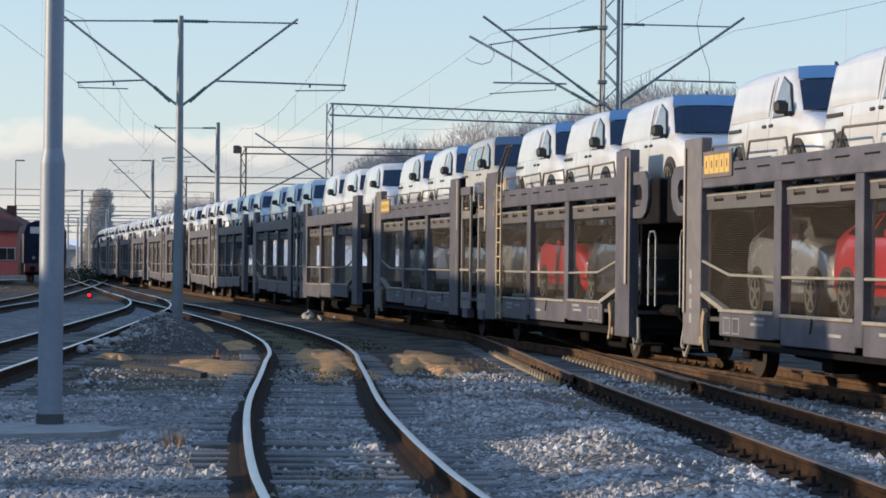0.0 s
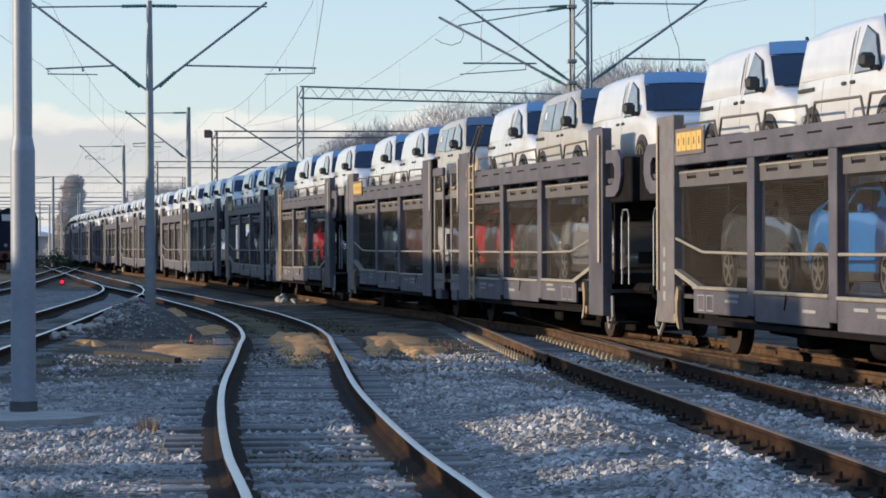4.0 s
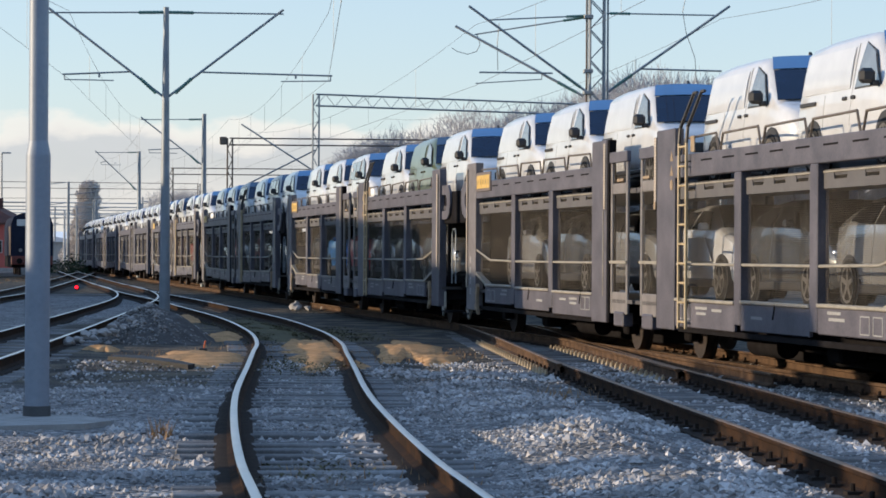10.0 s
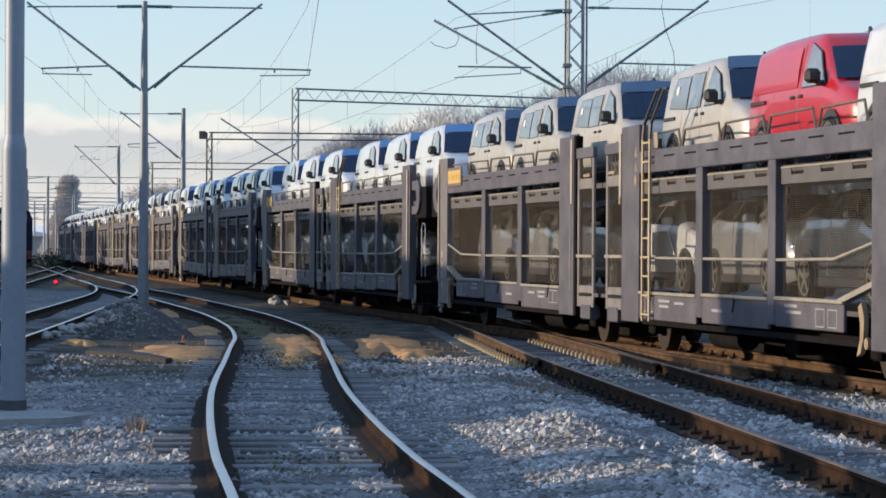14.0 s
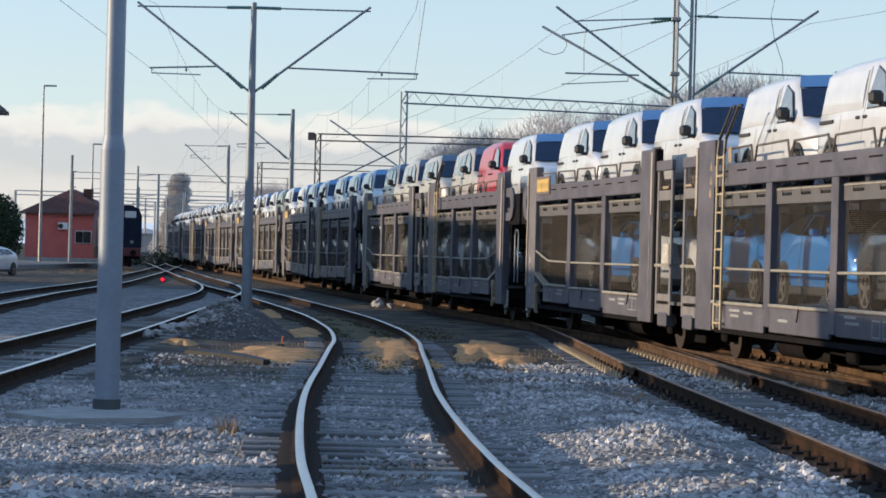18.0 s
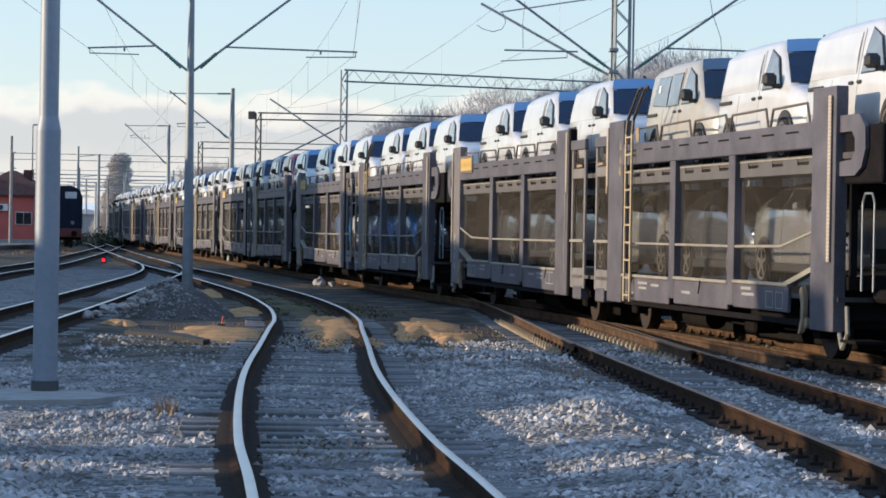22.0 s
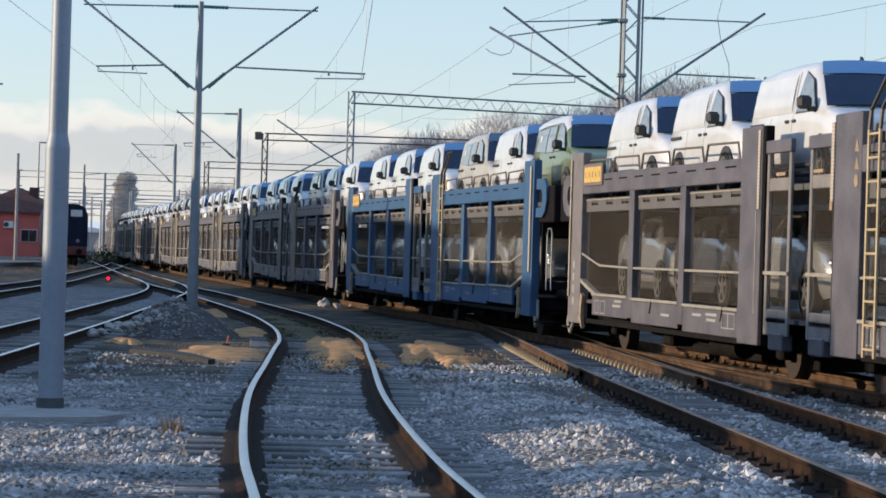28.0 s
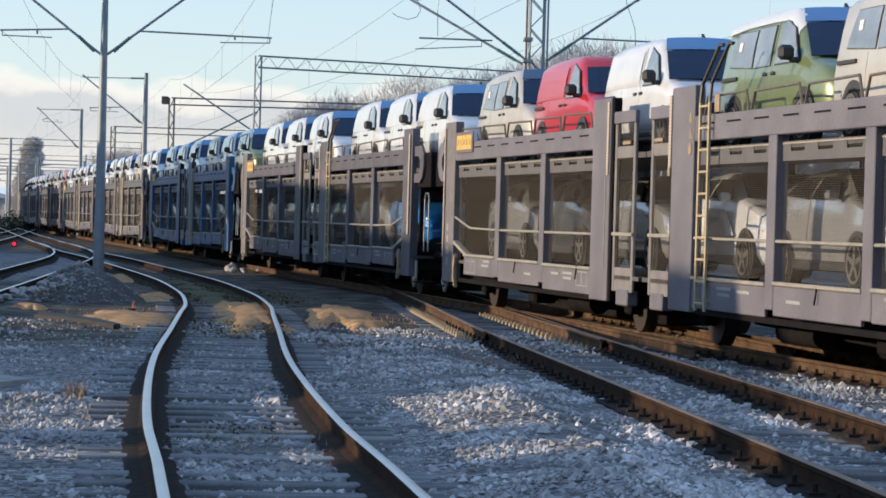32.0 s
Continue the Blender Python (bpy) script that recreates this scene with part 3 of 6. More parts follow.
def van(paint, label, windows=False, far=False, roof=None):
    """A small delivery van, its nose towards +x. far: those that stay a long way off, with fewer parts."""
    v = empty("delivery_van", label, "van", "vans on the upper deck")
    part("body", shell(B(), VAN_ST), paint, v, "", 40)
    part("windscreen", strip(B(), [(1.385, -0.835, 1.105), (1.385, 0.835, 1.105), (0.80, 0.705, 1.556), (0.80, -0.705, 1.556)], 0.035, 6), DARK_GLASS, v, "dark windscreen")
    # an added sheet paints the shaded, sky-blue front of the roof
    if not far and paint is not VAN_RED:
        part("film_strip", strip(B(), [(0.79, -0.715, 1.574), (0.79, 0.715, 1.574), (0.47, 0.62, 1.772), (0.47, -0.62, 1.772)], 0.036, 8), SKY_STRIP if paint is VAN_WHITE or roof else GREY_SKY_STRIP, v, "roof front edge painted blue for sky and shade")
    for s in (1, -1):
        near = s < 0 and not far
        cab = [(1.06, 1.06), (0.70, 1.49), (0.32, 1.625), (0.14, 1.06)]
        if near:
            part("window_seal", side_sheet(s, [(1.095, 1.04), (0.708, 1.504), (0.305, 1.642), (0.112, 1.04)], 0.004), TRIM, v, "black rubber window surround")
        part("side_window", side_sheet(s, cab, 0.012), SIDE_GLASS, v, "side window painted pale for the sky behind")
        if windows:
            for x0, x1, top, slant in ((-0.72, -0.06, 1.57, 0.0), (-1.82, -0.80, 1.55, 0.26)):
                if near:
                    part("window_seal", side_sheet(s, [(x1 + 0.014, 1.038), (x1 + 0.014, top + 0.012), (x0 + slant - 0.014, top + 0.012), (x0 + slant * 0.25 - 0.016, 1.098 if slant else 1.038)], 0.004), TRIM, v, "black rubber window surround")
                pane = part("side_window", side_sheet(s, [(x1, 1.05), (x1, top), (x0 + slant, top), (x0 + slant * 0.25, 1.11 if slant else 1.05)], 0.012), SIDE_GLASS, v, "side window painted pale for the sky behind")
                if near and slant:
                    part("paper_sticker", side_sheet(s, [(x0 + 0.52, 1.30), (x0 + 0.52, 1.42), (x0 + 0.40, 1.42), (x0 + 0.40, 1.30)], 0.027, 0.0), COVER, pane, "white paper sticker inside the window")
        elif near:
            part("load_panel", side_sheet(s, [(-0.06, 1.06), (-0.08, 1.60), (-1.86, 1.59), (-1.98, 1.06)], 0.007, 0.016), paint, v, "blank pressed side panel")
        bm = B()
        box(bm, 0.90, 1.05, s * 0.93, s * 1.13, 1.06, 1.25, 0.045)
        box(bm, 0.94, 1.03, s * 0.86, s * 0.98, 1.03, 1.10, 0.012)
        part("door_mirror", bm, TRIM, v, "black door mirror")
        for x in (1.38, -1.38):
            if near:
                part("wheel_arch", tube(B(), (x, s * 0.80, 0.33), (x, s * 0.932, 0.33), 0.385, 18), TRIM, v)
            if near or s < 0 or not far:
                wheel(v, x, s * 0.945, 0.31, 0.2, near)
        if far:
            continue
        part("headlamp", strip(B(), [(2.16, s * 0.46, 0.71), (1.96, s * 0.842, 0.73), (1.91, s * 0.815, 0.85), (2.10, s * 0.45, 0.82)][::1 if s < 0 else -1], 0.02, 3), LAMP_DARK, v, "smoked headlamp")
        if near:
            for x in (0.12, -0.20):
                part("door_handle", box(B(), x - 0.075, x + 0.075, s * 0.895, s * 0.925, 0.915, 0.965, 0.014), TRIM, v)
            part("sliding_door_rail", box(B(), -1.98, -1.36, s * 0.895, s * 0.922, 0.91, 0.962, 0.006), TRIM, v)
            part("door_seam", seam(s, 0.03, 0.40, 1.64), PANEL_GAP, v)
            part("door_seam", seam(s, -1.02, 0.40, 1.02), PANEL_GAP, v)
            part("sill_trim", box(B(), -0.98, 0.98, s * 0.86, s * 0.925, 0.27, 0.36, 0.02), TRIM, v)
    if roof:
        rings = []
        for x, top, bot, belt, wd, rw in VAN_ST[2:9]:
            half = [(rw + 0.035, top - 0.17), (rw + 0.02, top - 0.11), (rw - 0.08, top - 0.015)]
            rings.append([(x, y, z) for y, z in half] + [(x, 0, top + 0.012)] + [(x, -y, z) for y, z in reversed(half)])
        part("roof", loft(B(), rings), roof, v, "white roof over the green body", 40)
    if not far:
        part("aerial", prism(B(), [(0.26, 1.775), (0.42, 1.775), (0.29, 1.87)], -0.02, 0.02), TRIM, v)
        part("bumper", box(B(), 2.04, 2.235, -0.80, 0.80, 0.28, 0.55, 0.05), TRIM, v, "dark front bumper")
        part("grille", box(B(), 2.14, 2.215, -0.46, 0.46, 0.58, 0.74, 0.015), TRIM, v)
    return v


CAR_ST = [(-2.02, 0.92, 0.40, 0.84, 0.74, 0.6), (-1.97, 1.08, 0.3, 0.98, 0.83, 0.66), (-1.80, 1.27, 0.24, 1.05, 0.875, 0.64), (-1.35, 1.43, 0.22, 1.07, 0.89, 0.63), (-0.5, 1.49, 0.2, 1.06, 0.89, 0.63),
          (0.05, 1.465, 0.2, 1.05, 0.89, 0.63), (0.45, 1.30, 0.2, 1.05, 0.89, 0.67), (0.98, 1.085, 0.2, 1.02, 0.885, 0.77), (1.40, 1.01, 0.2, 0.94, 0.875, 0.76), (1.78, 0.90, 0.24, 0.82, 0.83, 0.69), (1.96, 0.75, 0.28, 0.64, 0.76, 0.6), (2.03, 0.58, 0.32, 0.5, 0.66, 0.52)]


def car(paint, label, covered=False, parked=False):
    """A small five-door hatchback, its nose towards +x."""
    c = empty("passenger_car", label, "car", "cars on the lower deck")
    part("body", shell(B(), CAR_ST), paint, c, "", 40)
    part("windscreen", strip(B(), [(0.93, -0.74, 1.118), (0.93, 0.74, 1.118), (0.13, 0.58, 1.458), (0.13, -0.58, 1.458)], 0.02, 4), CAR_GLASS, c)
    for s in (1, -1):
        near = s < 0 or parked
        for q in ([(0.66, 1.085), (0.18, 1.365), (-0.36, 1.375), (-0.36, 1.085)], [(-0.49, 1.085), (-0.49, 1.375), (-1.06, 1.355), (-1.34, 1.13)]):
            q = [(x, s * (0.880 - (z - 1.085) * 0.66), z) for x, z in q]
            part("side_window", strip(B(), q if s < 0 else q[::-1], 0.010, 2), CAR_GLASS, c)
        lamp = part("headlamp", strip(B(), [(1.99, s * 0.46, 0.63), (1.80, s * 0.82, 0.66), (1.70, s * 0.81, 0.80), (1.91, s * 0.44, 0.75)][::1 if s < 0 else -1], 0.03, 3), LAMP_GLASS, c)
        for x in (1.28, -1.28):
            if near:
                part("wheel_arch", tube(B(), (x, s * 0.76, 0.33), (x, s * 0.893, 0.33), 0.375, 18), TRIM, c)
            wheel(c, x, s * 0.905, 0.32, 0.2, near)
        if not near:
            continue
        bm = B()
        bmesh.ops.create_icosphere(bm, subdivisions=2, radius=0.065, matrix=Matrix.Translation((1.86, s * 0.71, 0.72)))
        part("reflector", bm, CHROME, lamp, "bright chrome lamp bowl")
        part("door_mirror", box(B(), 0.58, 0.70, min(s * 0.90, s * 1.06), max(s * 0.90, s * 1.06), 1.06, 1.18, 0.03), paint, c)
        part("sill_trim", box(B(), -0.95, 0.95, min(s * 0.84, s * 0.90), max(s * 0.84, s * 0.90), 0.20, 0.33, 0.02), TRIM, c, "black plastic sill")
        part("door_seam", pipe(B(), [(-0.46, s * 0.892, 0.36), (-0.46, s * 0.891, 0.62), (-0.42, s * 0.862, 1.06)], 0.005, 4), PANEL_GAP, c)
    part("grille", box(B(), 1.985, 2.045, -0.42, 0.42, 0.36, 0.56, 0.015), TRIM, c, "dark front grille")
    if covered:
        for q in ([(-0.6, -0.93, 0.6), (0.9, -0.93, 0.6), (0.5, -0.93, 0.95), (-0.5, -0.93, 0.95)], ):
            part("protective_sheet", strip(B(), q, 0.01, 2), COVER, c, "white protective film")
            part("protective_sheet", strip(B(), [(x, -y, z) for x, y, z in (q[1], q[0], q[3], q[2])], 0.01, 2), COVER, c, "white protective film")
    return c


# ---- car-carrier wagons ----


def wire_screen(x0, x1, y, z0, z1, parent, name="screen", pitch=0.05, r=0.0017):
    """A screen of fine wires, upright and level, three-sided, that closes up when seen along the wagon."""
    v, f = [], []
    x0, x1 = sorted((x0, x1))
    n = int((x1 - x0) / pitch)
    for i in range(n):
        x = x0 + (i + 0.5) * pitch
        k = len(v)
        for z in (z0, z1):
            v += [(x - r, y, z), (x + r, y, z), (x, y + math.copysign(r, y), z)]
        f += [(k + j, k + (j + 1) % 3, k + 3 + (j + 1) % 3, k + 3 + j) for j in range(3)]
    h = 0.0011
    for i in range(int((z1 - z0) / 0.027)):      # level bars between the uprights
        z = z0 + (i + 0.5) * 0.027
        k = len(v)
        for x in (x0, x1):
            v += [(x, y - h * 0.6, z - h), (x, y - h * 0.6, z + h), (x, y + h * 1.1, z)]
        f += [(k + j, k + (j + 1) % 3, k + 3 + (j + 1) % 3, k + 3 + j) for j in range(3)]
    me = bpy.data.meshes.new(name)
    me.from_pydata(v, [], f)
    me.materials.append(MESH_WIRE)
    me.shade_smooth()
    ob = new(name, me)
    ob.parent = parent
    tagged(ob, "fine-meshed metal side screen", kind="stuff")
    return ob


def wagon_unit(sg, paint, label, far=False):
    """Half of an articulated wagon. a: distance from the joint; sg 1: the leading half, -1: the trailing half. y to the left of travel."""
    w = empty("car_carrier_wagon", label, "railway wagon", "car-carrier train")
    X = lambda a: sg * a
    W = 1.45

    def bx(name, a0, a1, y0, y1, z0, z1, material=paint, bevel=0.012, label="", par=w):
        a0, a1 = sorted((X(a0), X(a1)))
        return part(name, box(B(), a0, a1, min(y0, y1), max(y0, y1), z0, z1, bevel), material, par, label)

    # frame and decks (heights above the rail)
    # the lower box is added to keep the space beneath shadow-dark
    part("underframe", box(box(B(), min(X(0.35), X(13.6)), max(X(0.35), X(13.6)), -1.1, 1.1, 0.45, 0.80, 0.02), min(X(3.0), X(10.8)), max(X(3.0), X(10.8)), -1.0, 0.1, 0.06, 0.45, 0.02), UNDER, w)
    part("air_reservoir", tube(B(), (X(4.6), 0.75, 0.32), (X(6.0), 0.75, 0.32), 0.17, 14), UNDER, w)
    part("brake_rod", pipe(B(), [(X(2.6), 0.5, 0.34), (X(7.4), 0.5, 0.26), (X(11.2), 0.5, 0.34)], 0.03, 6), UNDER, w)
    if not far:
        bx("brake_valve", 8.2, 8.75, 0.55, 0.95, 0.2, 0.46, UNDER, 0.04)
    bx("lower_deck", 0.1, 13.85, -1.40, 1.40, 0.80, 0.86, DECK, 0)
    bx("upper_deck", 0.02, 14.6, -1.36, 1.36, 2.60, 2.68, DECK, 0)
    for s in (1, -1):
        fine = s > 0 and not far      # the small fittings of the side that is seen
        y0, y1 = s * (W - 0.10), s * W
        bx("top_beam", 2.62, 12.88, y0 - s * 0.05, y1, 2.76, 3.10)
        bx("end_post", 12.89, 13.82, s * (W - 0.16), s * (W + 0.01), 0.42, 3.52, END_PLATE if sg > 0 and paint is not STEEL_BLUE else paint)
        for a0 in (9.0, 5.7):
            bx("side_post", a0, a0 + 0.30, y0 - s * 0.06, y1 + s * 0.004, 0.62, 2.76)
        bx("joint_post", 1.62, 2.62, s * (W - 0.14), s * (W + 0.012), 0.46, 3.52)
        bx("joint_post_cap", 1.52, 1.62, s * (W - 0.14), s * (W - 0.01), 0.46, 3.52, UNDER)
        # sill panels: the deck drops towards the middle of the half
        for a0, a1, z0, z1 in () if s < 0 else ((9.31, 11.9, 0.60, 0.94), (6.01, 8.99, 0.55, 0.92), (2.64, 5.69, 0.52, 0.90)):
            bx("sill_panel", a0, a1, s * (W - 0.06), s * (W - 0.005), z0, z1)
            if s > 0:
                bx("ledge", a0, a1, s * (W - 0.10), s * (W + 0.02), z1, z1 + 0.05, BUFF)
        # sloping loading edge near the outer end
        if s > 0:
            bm = prism(B(), [(X(11.7), 0.93), (X(12.88), 1.16), (X(12.88), 1.23), (X(11.7), 1.0)], min(y0, y1), max(y0, y1))
            part("sloping_edge", bm, BUFF, w)
        for a0, a1 in ((9.31, 12.88), (6.01, 8.99), (2.64, 5.69)):
            z0 = 0.98
            if s < 0:
                bx("screen", a0, a1, s * (W - 0.075), s * (W - 0.06), z0, 2.66, SCREEN, 0, "dark perforated metal screen")
                continue
            wire_screen(X(a0), X(a1), s * (W - 0.105), z0, 2.66, w)
            # head strip with three open notches under a slim bright rail
            comb, wd = [(a0, 2.44)], a1 - a0
            comb.append((a1, 2.44))
            for c in (0.82, 0.5, 0.18):
                m0 = a0 + wd * c
                comb += [(m0 + 0.26, 2.64), (m0 + 0.24, 2.555), (m0 - 0.24, 2.555), (m0 - 0.26, 2.64)]
            comb = comb[:2] + [(a1, 2.64)] + comb[2:] + [(a0, 2.64)]
            part("screen_head", prism(B(), [(X(a), z) for a, z in comb], min(s * (W - 0.10), s * (W - 0.08)), max(s * (W - 0.10), s * (W - 0.08))), HEAD_STRIP, w)
            if fine:
                bx("screen_rail", a0, a1, s * (W - 0.10), s * (W - 0.07), 2.64, 2.665, BUFF, 0.004)
            zz = 1.46
            if a1 > 12:
                pts = [(X(a0), s * (W - 0.03), zz), (X(11.5), s * (W - 0.03), zz + 0.02), (X(a1), s * (W - 0.03), zz + 0.22)]
            else:
                pts = [(X(a0), s * (W - 0.03), zz), (X(a1), s * (W - 0.03), zz)]
            part("guard_bar", pipe(B(), pts, 0.022, 6), BUFF, w, "pale guard bar")
        if s < 0:
            for a in (1.9, 11.9):
                part("rail_wheel", tube(B(), (X(a), s * 0.66, 0.40), (X(a), s * 0.82, 0.40), 0.40, 22), WHEEL_STEEL, w)
            continue
        # slots in the top beam
        if fine:
            for i in range(9):
                c = 3.2 + i * 1.1
                bx("beam_slot", c - 0.28, c + 0.28, s * (W - 0.02), s * (W + 0.004), 2.975, 3.0, UNDER, 0)
        # hoops of the upper deck's handrail
        for a0, a1 in ((2.9, 4.75), (4.85, 6.75), (6.85, 8.75), (8.85, 10.75), (10.85, 12.6)):
            yy = s * (W - 0.05)
            part("handrail_hoop", pipe(B(), [(X(a0), yy, 3.10), (X(a0 + 0.12), yy, 3.34), (X(a1 - 0.12), yy, 3.36), (X(a1), yy, 3.10)], 0.018, 6), HOOP, w)
        # joint door with its small window
        for a in (0.42, 1.42):
            bx("door_stile", a, a + 0.09, s * (W - 0.09), s * (W - 0.04), 0.62, 3.12, DOOR_PAINT)
        for z, h in ((0.62, 0.36), (2.60, 0.18)):
            bx("door_panel", 0.51, 1.42, s * (W - 0.09), s * (W - 0.05), z, z + h, DOOR_PAINT)
        for z0, z1 in ((0.98, 2.60), (2.78, 3.12)):
            wire_screen(X(0.51), X(1.42), s * (W - 0.065), z0, z1, w, "door_screen")
        if fine:
            bx("door_handle", 0.62, 1.02, s * (W - 0.05), s * (W - 0.02), 2.80, 2.85, LEVER, 0.006, "tan door handle")
        bx("door_rail", 0.40, 1.61, s * (W - 0.10), s * (W - 0.02), 3.12, 3.30)
        bx("door_bar", 0.42, 1.51, s * (W - 0.045), s * (W - 0.015), 1.45, 1.5, BUFF, 0.004)
        bx("step_bracket", 0.6, 1.2, s * (W - 0.2), s * (W - 0.02), 0.42, 0.66, paint, 0.02)
        # running gear
        for a in (1.9, 11.9):
            bm = B()
            tube(bm, (X(a), s * 0.70, 0.40), (X(a), s * 0.84, 0.40), 0.40, 22)
            tube(bm, (X(a), s * 0.66, 0.40), (X(a), s * 0.70, 0.40), 0.43, 22)
            wh = part("rail_wheel", bm, WHEEL_STEEL, w)
            if fine:
                part("axle_box", box(B(), X(a) - 0.16, X(a) + 0.16, s * 0.86, s * 1.05, 0.26, 0.56, 0.03), UNDER, wh)
                part("spring", box(B(), X(a) - 0.55, X(a) + 0.55, s * 0.9, s * 1.0, 0.54, 0.62, 0.02), WHEEL_STEEL, wh)
        if not fine:
            continue
        # end gear: channel, brackets, grab loops
        bx("post_channel", 13.66 if sg > 0 else 13.62, 13.73, s * (W + 0.024), s * (W + 0.045), 0.9 if sg > 0 else 1.3, 3.4, TOOTHED, 0.006, "cream notched strip")
        # hooked bracket with two open throats
        hook = [(13.82, 3.14), (14.56, 3.14), (14.78, 2.98), (14.80, 2.70), (14.66, 2.48), (14.41, 2.38), (13.82, 2.38), (13.82, 2.56), (14.28, 2.58), (14.40, 2.68), (14.40, 2.84), (14.28, 2.93), (13.82, 2.93)]
        bm = prism(B(), [(X(a), z) for a, z in hook], min(s * (W - 0.1), s * (W - 0.05)), max(s * (W - 0.1), s * (W - 0.05)))
        part("end_bracket", bm, paint, w)
        yy = s * (W - 0.2)
        part("grab_loop", pipe(B(), [(X(14.31), yy, 0.95), (X(14.31), yy, 2.05), (X(14.40), yy, 2.16), (X(14.66), yy, 2.16), (X(14.75), yy, 2.05), (X(14.75), yy, 0.95)], 0.014, 6), GALV_POLE, w)
        bm = B()
        tube(bm, (X(13.86), s * 0.87, 0.88), (X(14.9), s * 0.87, 0.88), 0.09, 10)
        tube(bm, (X(14.9), s * 0.87, 0.88), (X(15.42), s * 0.87, 0.88), 0.06, 10)
        tube(bm, (X(15.42), s * 0.87, 0.88), (X(15.47), s * 0.87, 0.88), 0.21, 14)
        part("buffer", bm, UNDER, w)
        bx("end_step", 13.96, 14.56, s * (W - 0.45), s * (W - 0.05), 0.30, 0.34, UNDER, 0.005)
        part("brake_hose", pipe(B(), [(X(14.06), s * (W - 0.1), 0.75), (X(14.16), s * (W - 0.08), 0.4), (X(13.96), s * (W - 0.08), 0.22), (X(13.76), s * (W - 0.1), 0.45)], 0.03, 6), BUFF, w)
        # curved brake lever by the end post, small bolts on the posts
        lever = [(12.53, 0.92), (12.64, 0.98), (12.74, 0.80), (12.72, 0.56), (12.62, 0.38), (12.50, 0.34), (12.60, 0.54), (12.61, 0.72)]
        part("brake_lever", prism(B(), [(X(a), z) for a, z in lever], min(s * (W - 0.02), s * (W + 0.04)), max(s * (W - 0.02), s * (W + 0.04))), LEVER, w, "curved tan brake lever")
        part("lever_ring", tube(B(), (X(12.78), s * (W - 0.01), 0.50), (X(12.78), s * (W + 0.03), 0.50), 0.07, 12), LEVER, w)
        bx("bottom_rail", 2.64, 12.8, s * (W - 0.09), s * (W - 0.05), 0.44, 0.52, UNDER, 0.006)
        # stencilled markings: unreadable small print as bars
        for a0, zz, n in ((9.7, 0.86, 0.5), (9.75, 0.78, 0.6), (6.5, 0.72, 0.5), (3.75, 0.80, 0.6), (3.8, 0.72, 0.5), (4.6, 0.78, 0.5)):
            bx("stencilled_mark", a0, a0 + n, s * (W - 0.005), s * (W - 0.001), zz, zz + 0.04, WHITE_MARK, 0)
        for a0 in (10.9, 11.35, 2.8, 3.15):
            bm = B()
            for u0, u1, z0, z1 in ((0, 0.34, 0.64, 0.655), (0, 0.34, 0.855, 0.87), (0, 0.02, 0.655, 0.855), (0.32, 0.34, 0.655, 0.855)):
                box(bm, min(X(a0 + u0), X(a0 + u1)), max(X(a0 + u0), X(a0 + u1)), min(s * (W - 0.005), s * (W - 0.001)), max(s * (W - 0.005), s * (W - 0.001)), z0, z1)
            part("stencilled_frame", bm, WHITE_MARK, w)
        for a in (3.4, 7.6):
            part("tie_hook", pipe(B(), [(X(a), s * (W + 0.01), 0.96), (X(a), s * (W + 0.03), 0.80), (X(a) + 0.03, s * (W + 0.03), 0.74)], 0.012, 5), UNDER, w)
        if sg > 0:
            for i in range(4):
                bx("stencilled_mark", 13.32, 13.46, s * (W + 0.010), s * (W + 0.014), 0.75 + 0.22 * i, 0.89 + 0.22 * i, WHITE_MARK, 0)
            sign = bx("sign_plate", 11.25, 12.72, s * (W + 0.004), s * (W + 0.03), 2.90, 3.29, SIGN_BACK, 0.004, "grey sign plate with ochre block shapes")
            bx("rack_strip", 1.64, 1.74, s * (W + 0.013), s * (W + 0.034), 2.36, 3.46, TOOTHED, 0.004, "cream notched strip")
            bx("post_edge", 1.79, 1.82, s * (W + 0.013), s * (W + 0.022), 0.90, 2.34, BUFF, 0.003)
            for i in range(5):                  # the operator's mark: plain open blocks
                bm = B()
                a0 = 11.34 + 0.262 * i
                for u0, u1, z0, z1 in ((0.0, 0.235, 2.96, 3.04), (0.0, 0.235, 3.15, 3.23), (0.0, 0.085, 3.04, 3.15), (0.15, 0.235, 3.04, 3.15)):
                    box(bm, min(X(a0 + u0), X(a0 + u1)), max(X(a0 + u0), X(a0 + u1)), min(s * (W + 0.031), s * (W + 0.037)), max(s * (W + 0.031), s * (W + 0.037)), z0, z1)
                part("sign_block", bm, YELLOW, sign)
        else:
            yy = s * (W + 0.06)
            for a in (3.05, 3.45):
                bend = [(X(a), yy, 3.26), (X(a), yy - s * 0.02, 3.5), (X(a + 0.45), yy - s * 0.1, 4.0), (X(a + 0.55), yy - s * 0.12, 4.0)]
                part("ladder_rail", tube(B(), (X(a), yy, 0.50), (X(a), yy, 3.26), 0.024, 6), LADDER, w, "worn yellow-tan ladder rail")
                part("hand_hoop", pipe(B(), bend, 0.026, 6), TRIM, w, "black bent grab rail")
            for i in range(10):
                part("rung", tube(B(), (X(3.05), yy, 0.6 + 0.29 * i), (X(3.45), yy, 0.6 + 0.29 * i), 0.018, 6), LADDER, w)
            bx("tan_plate", 3.52, 3.72, s * (W + 0.002), s * (W + 0.02), 3.12, 3.36, LEVER, 0.004, "small tan marker plate")
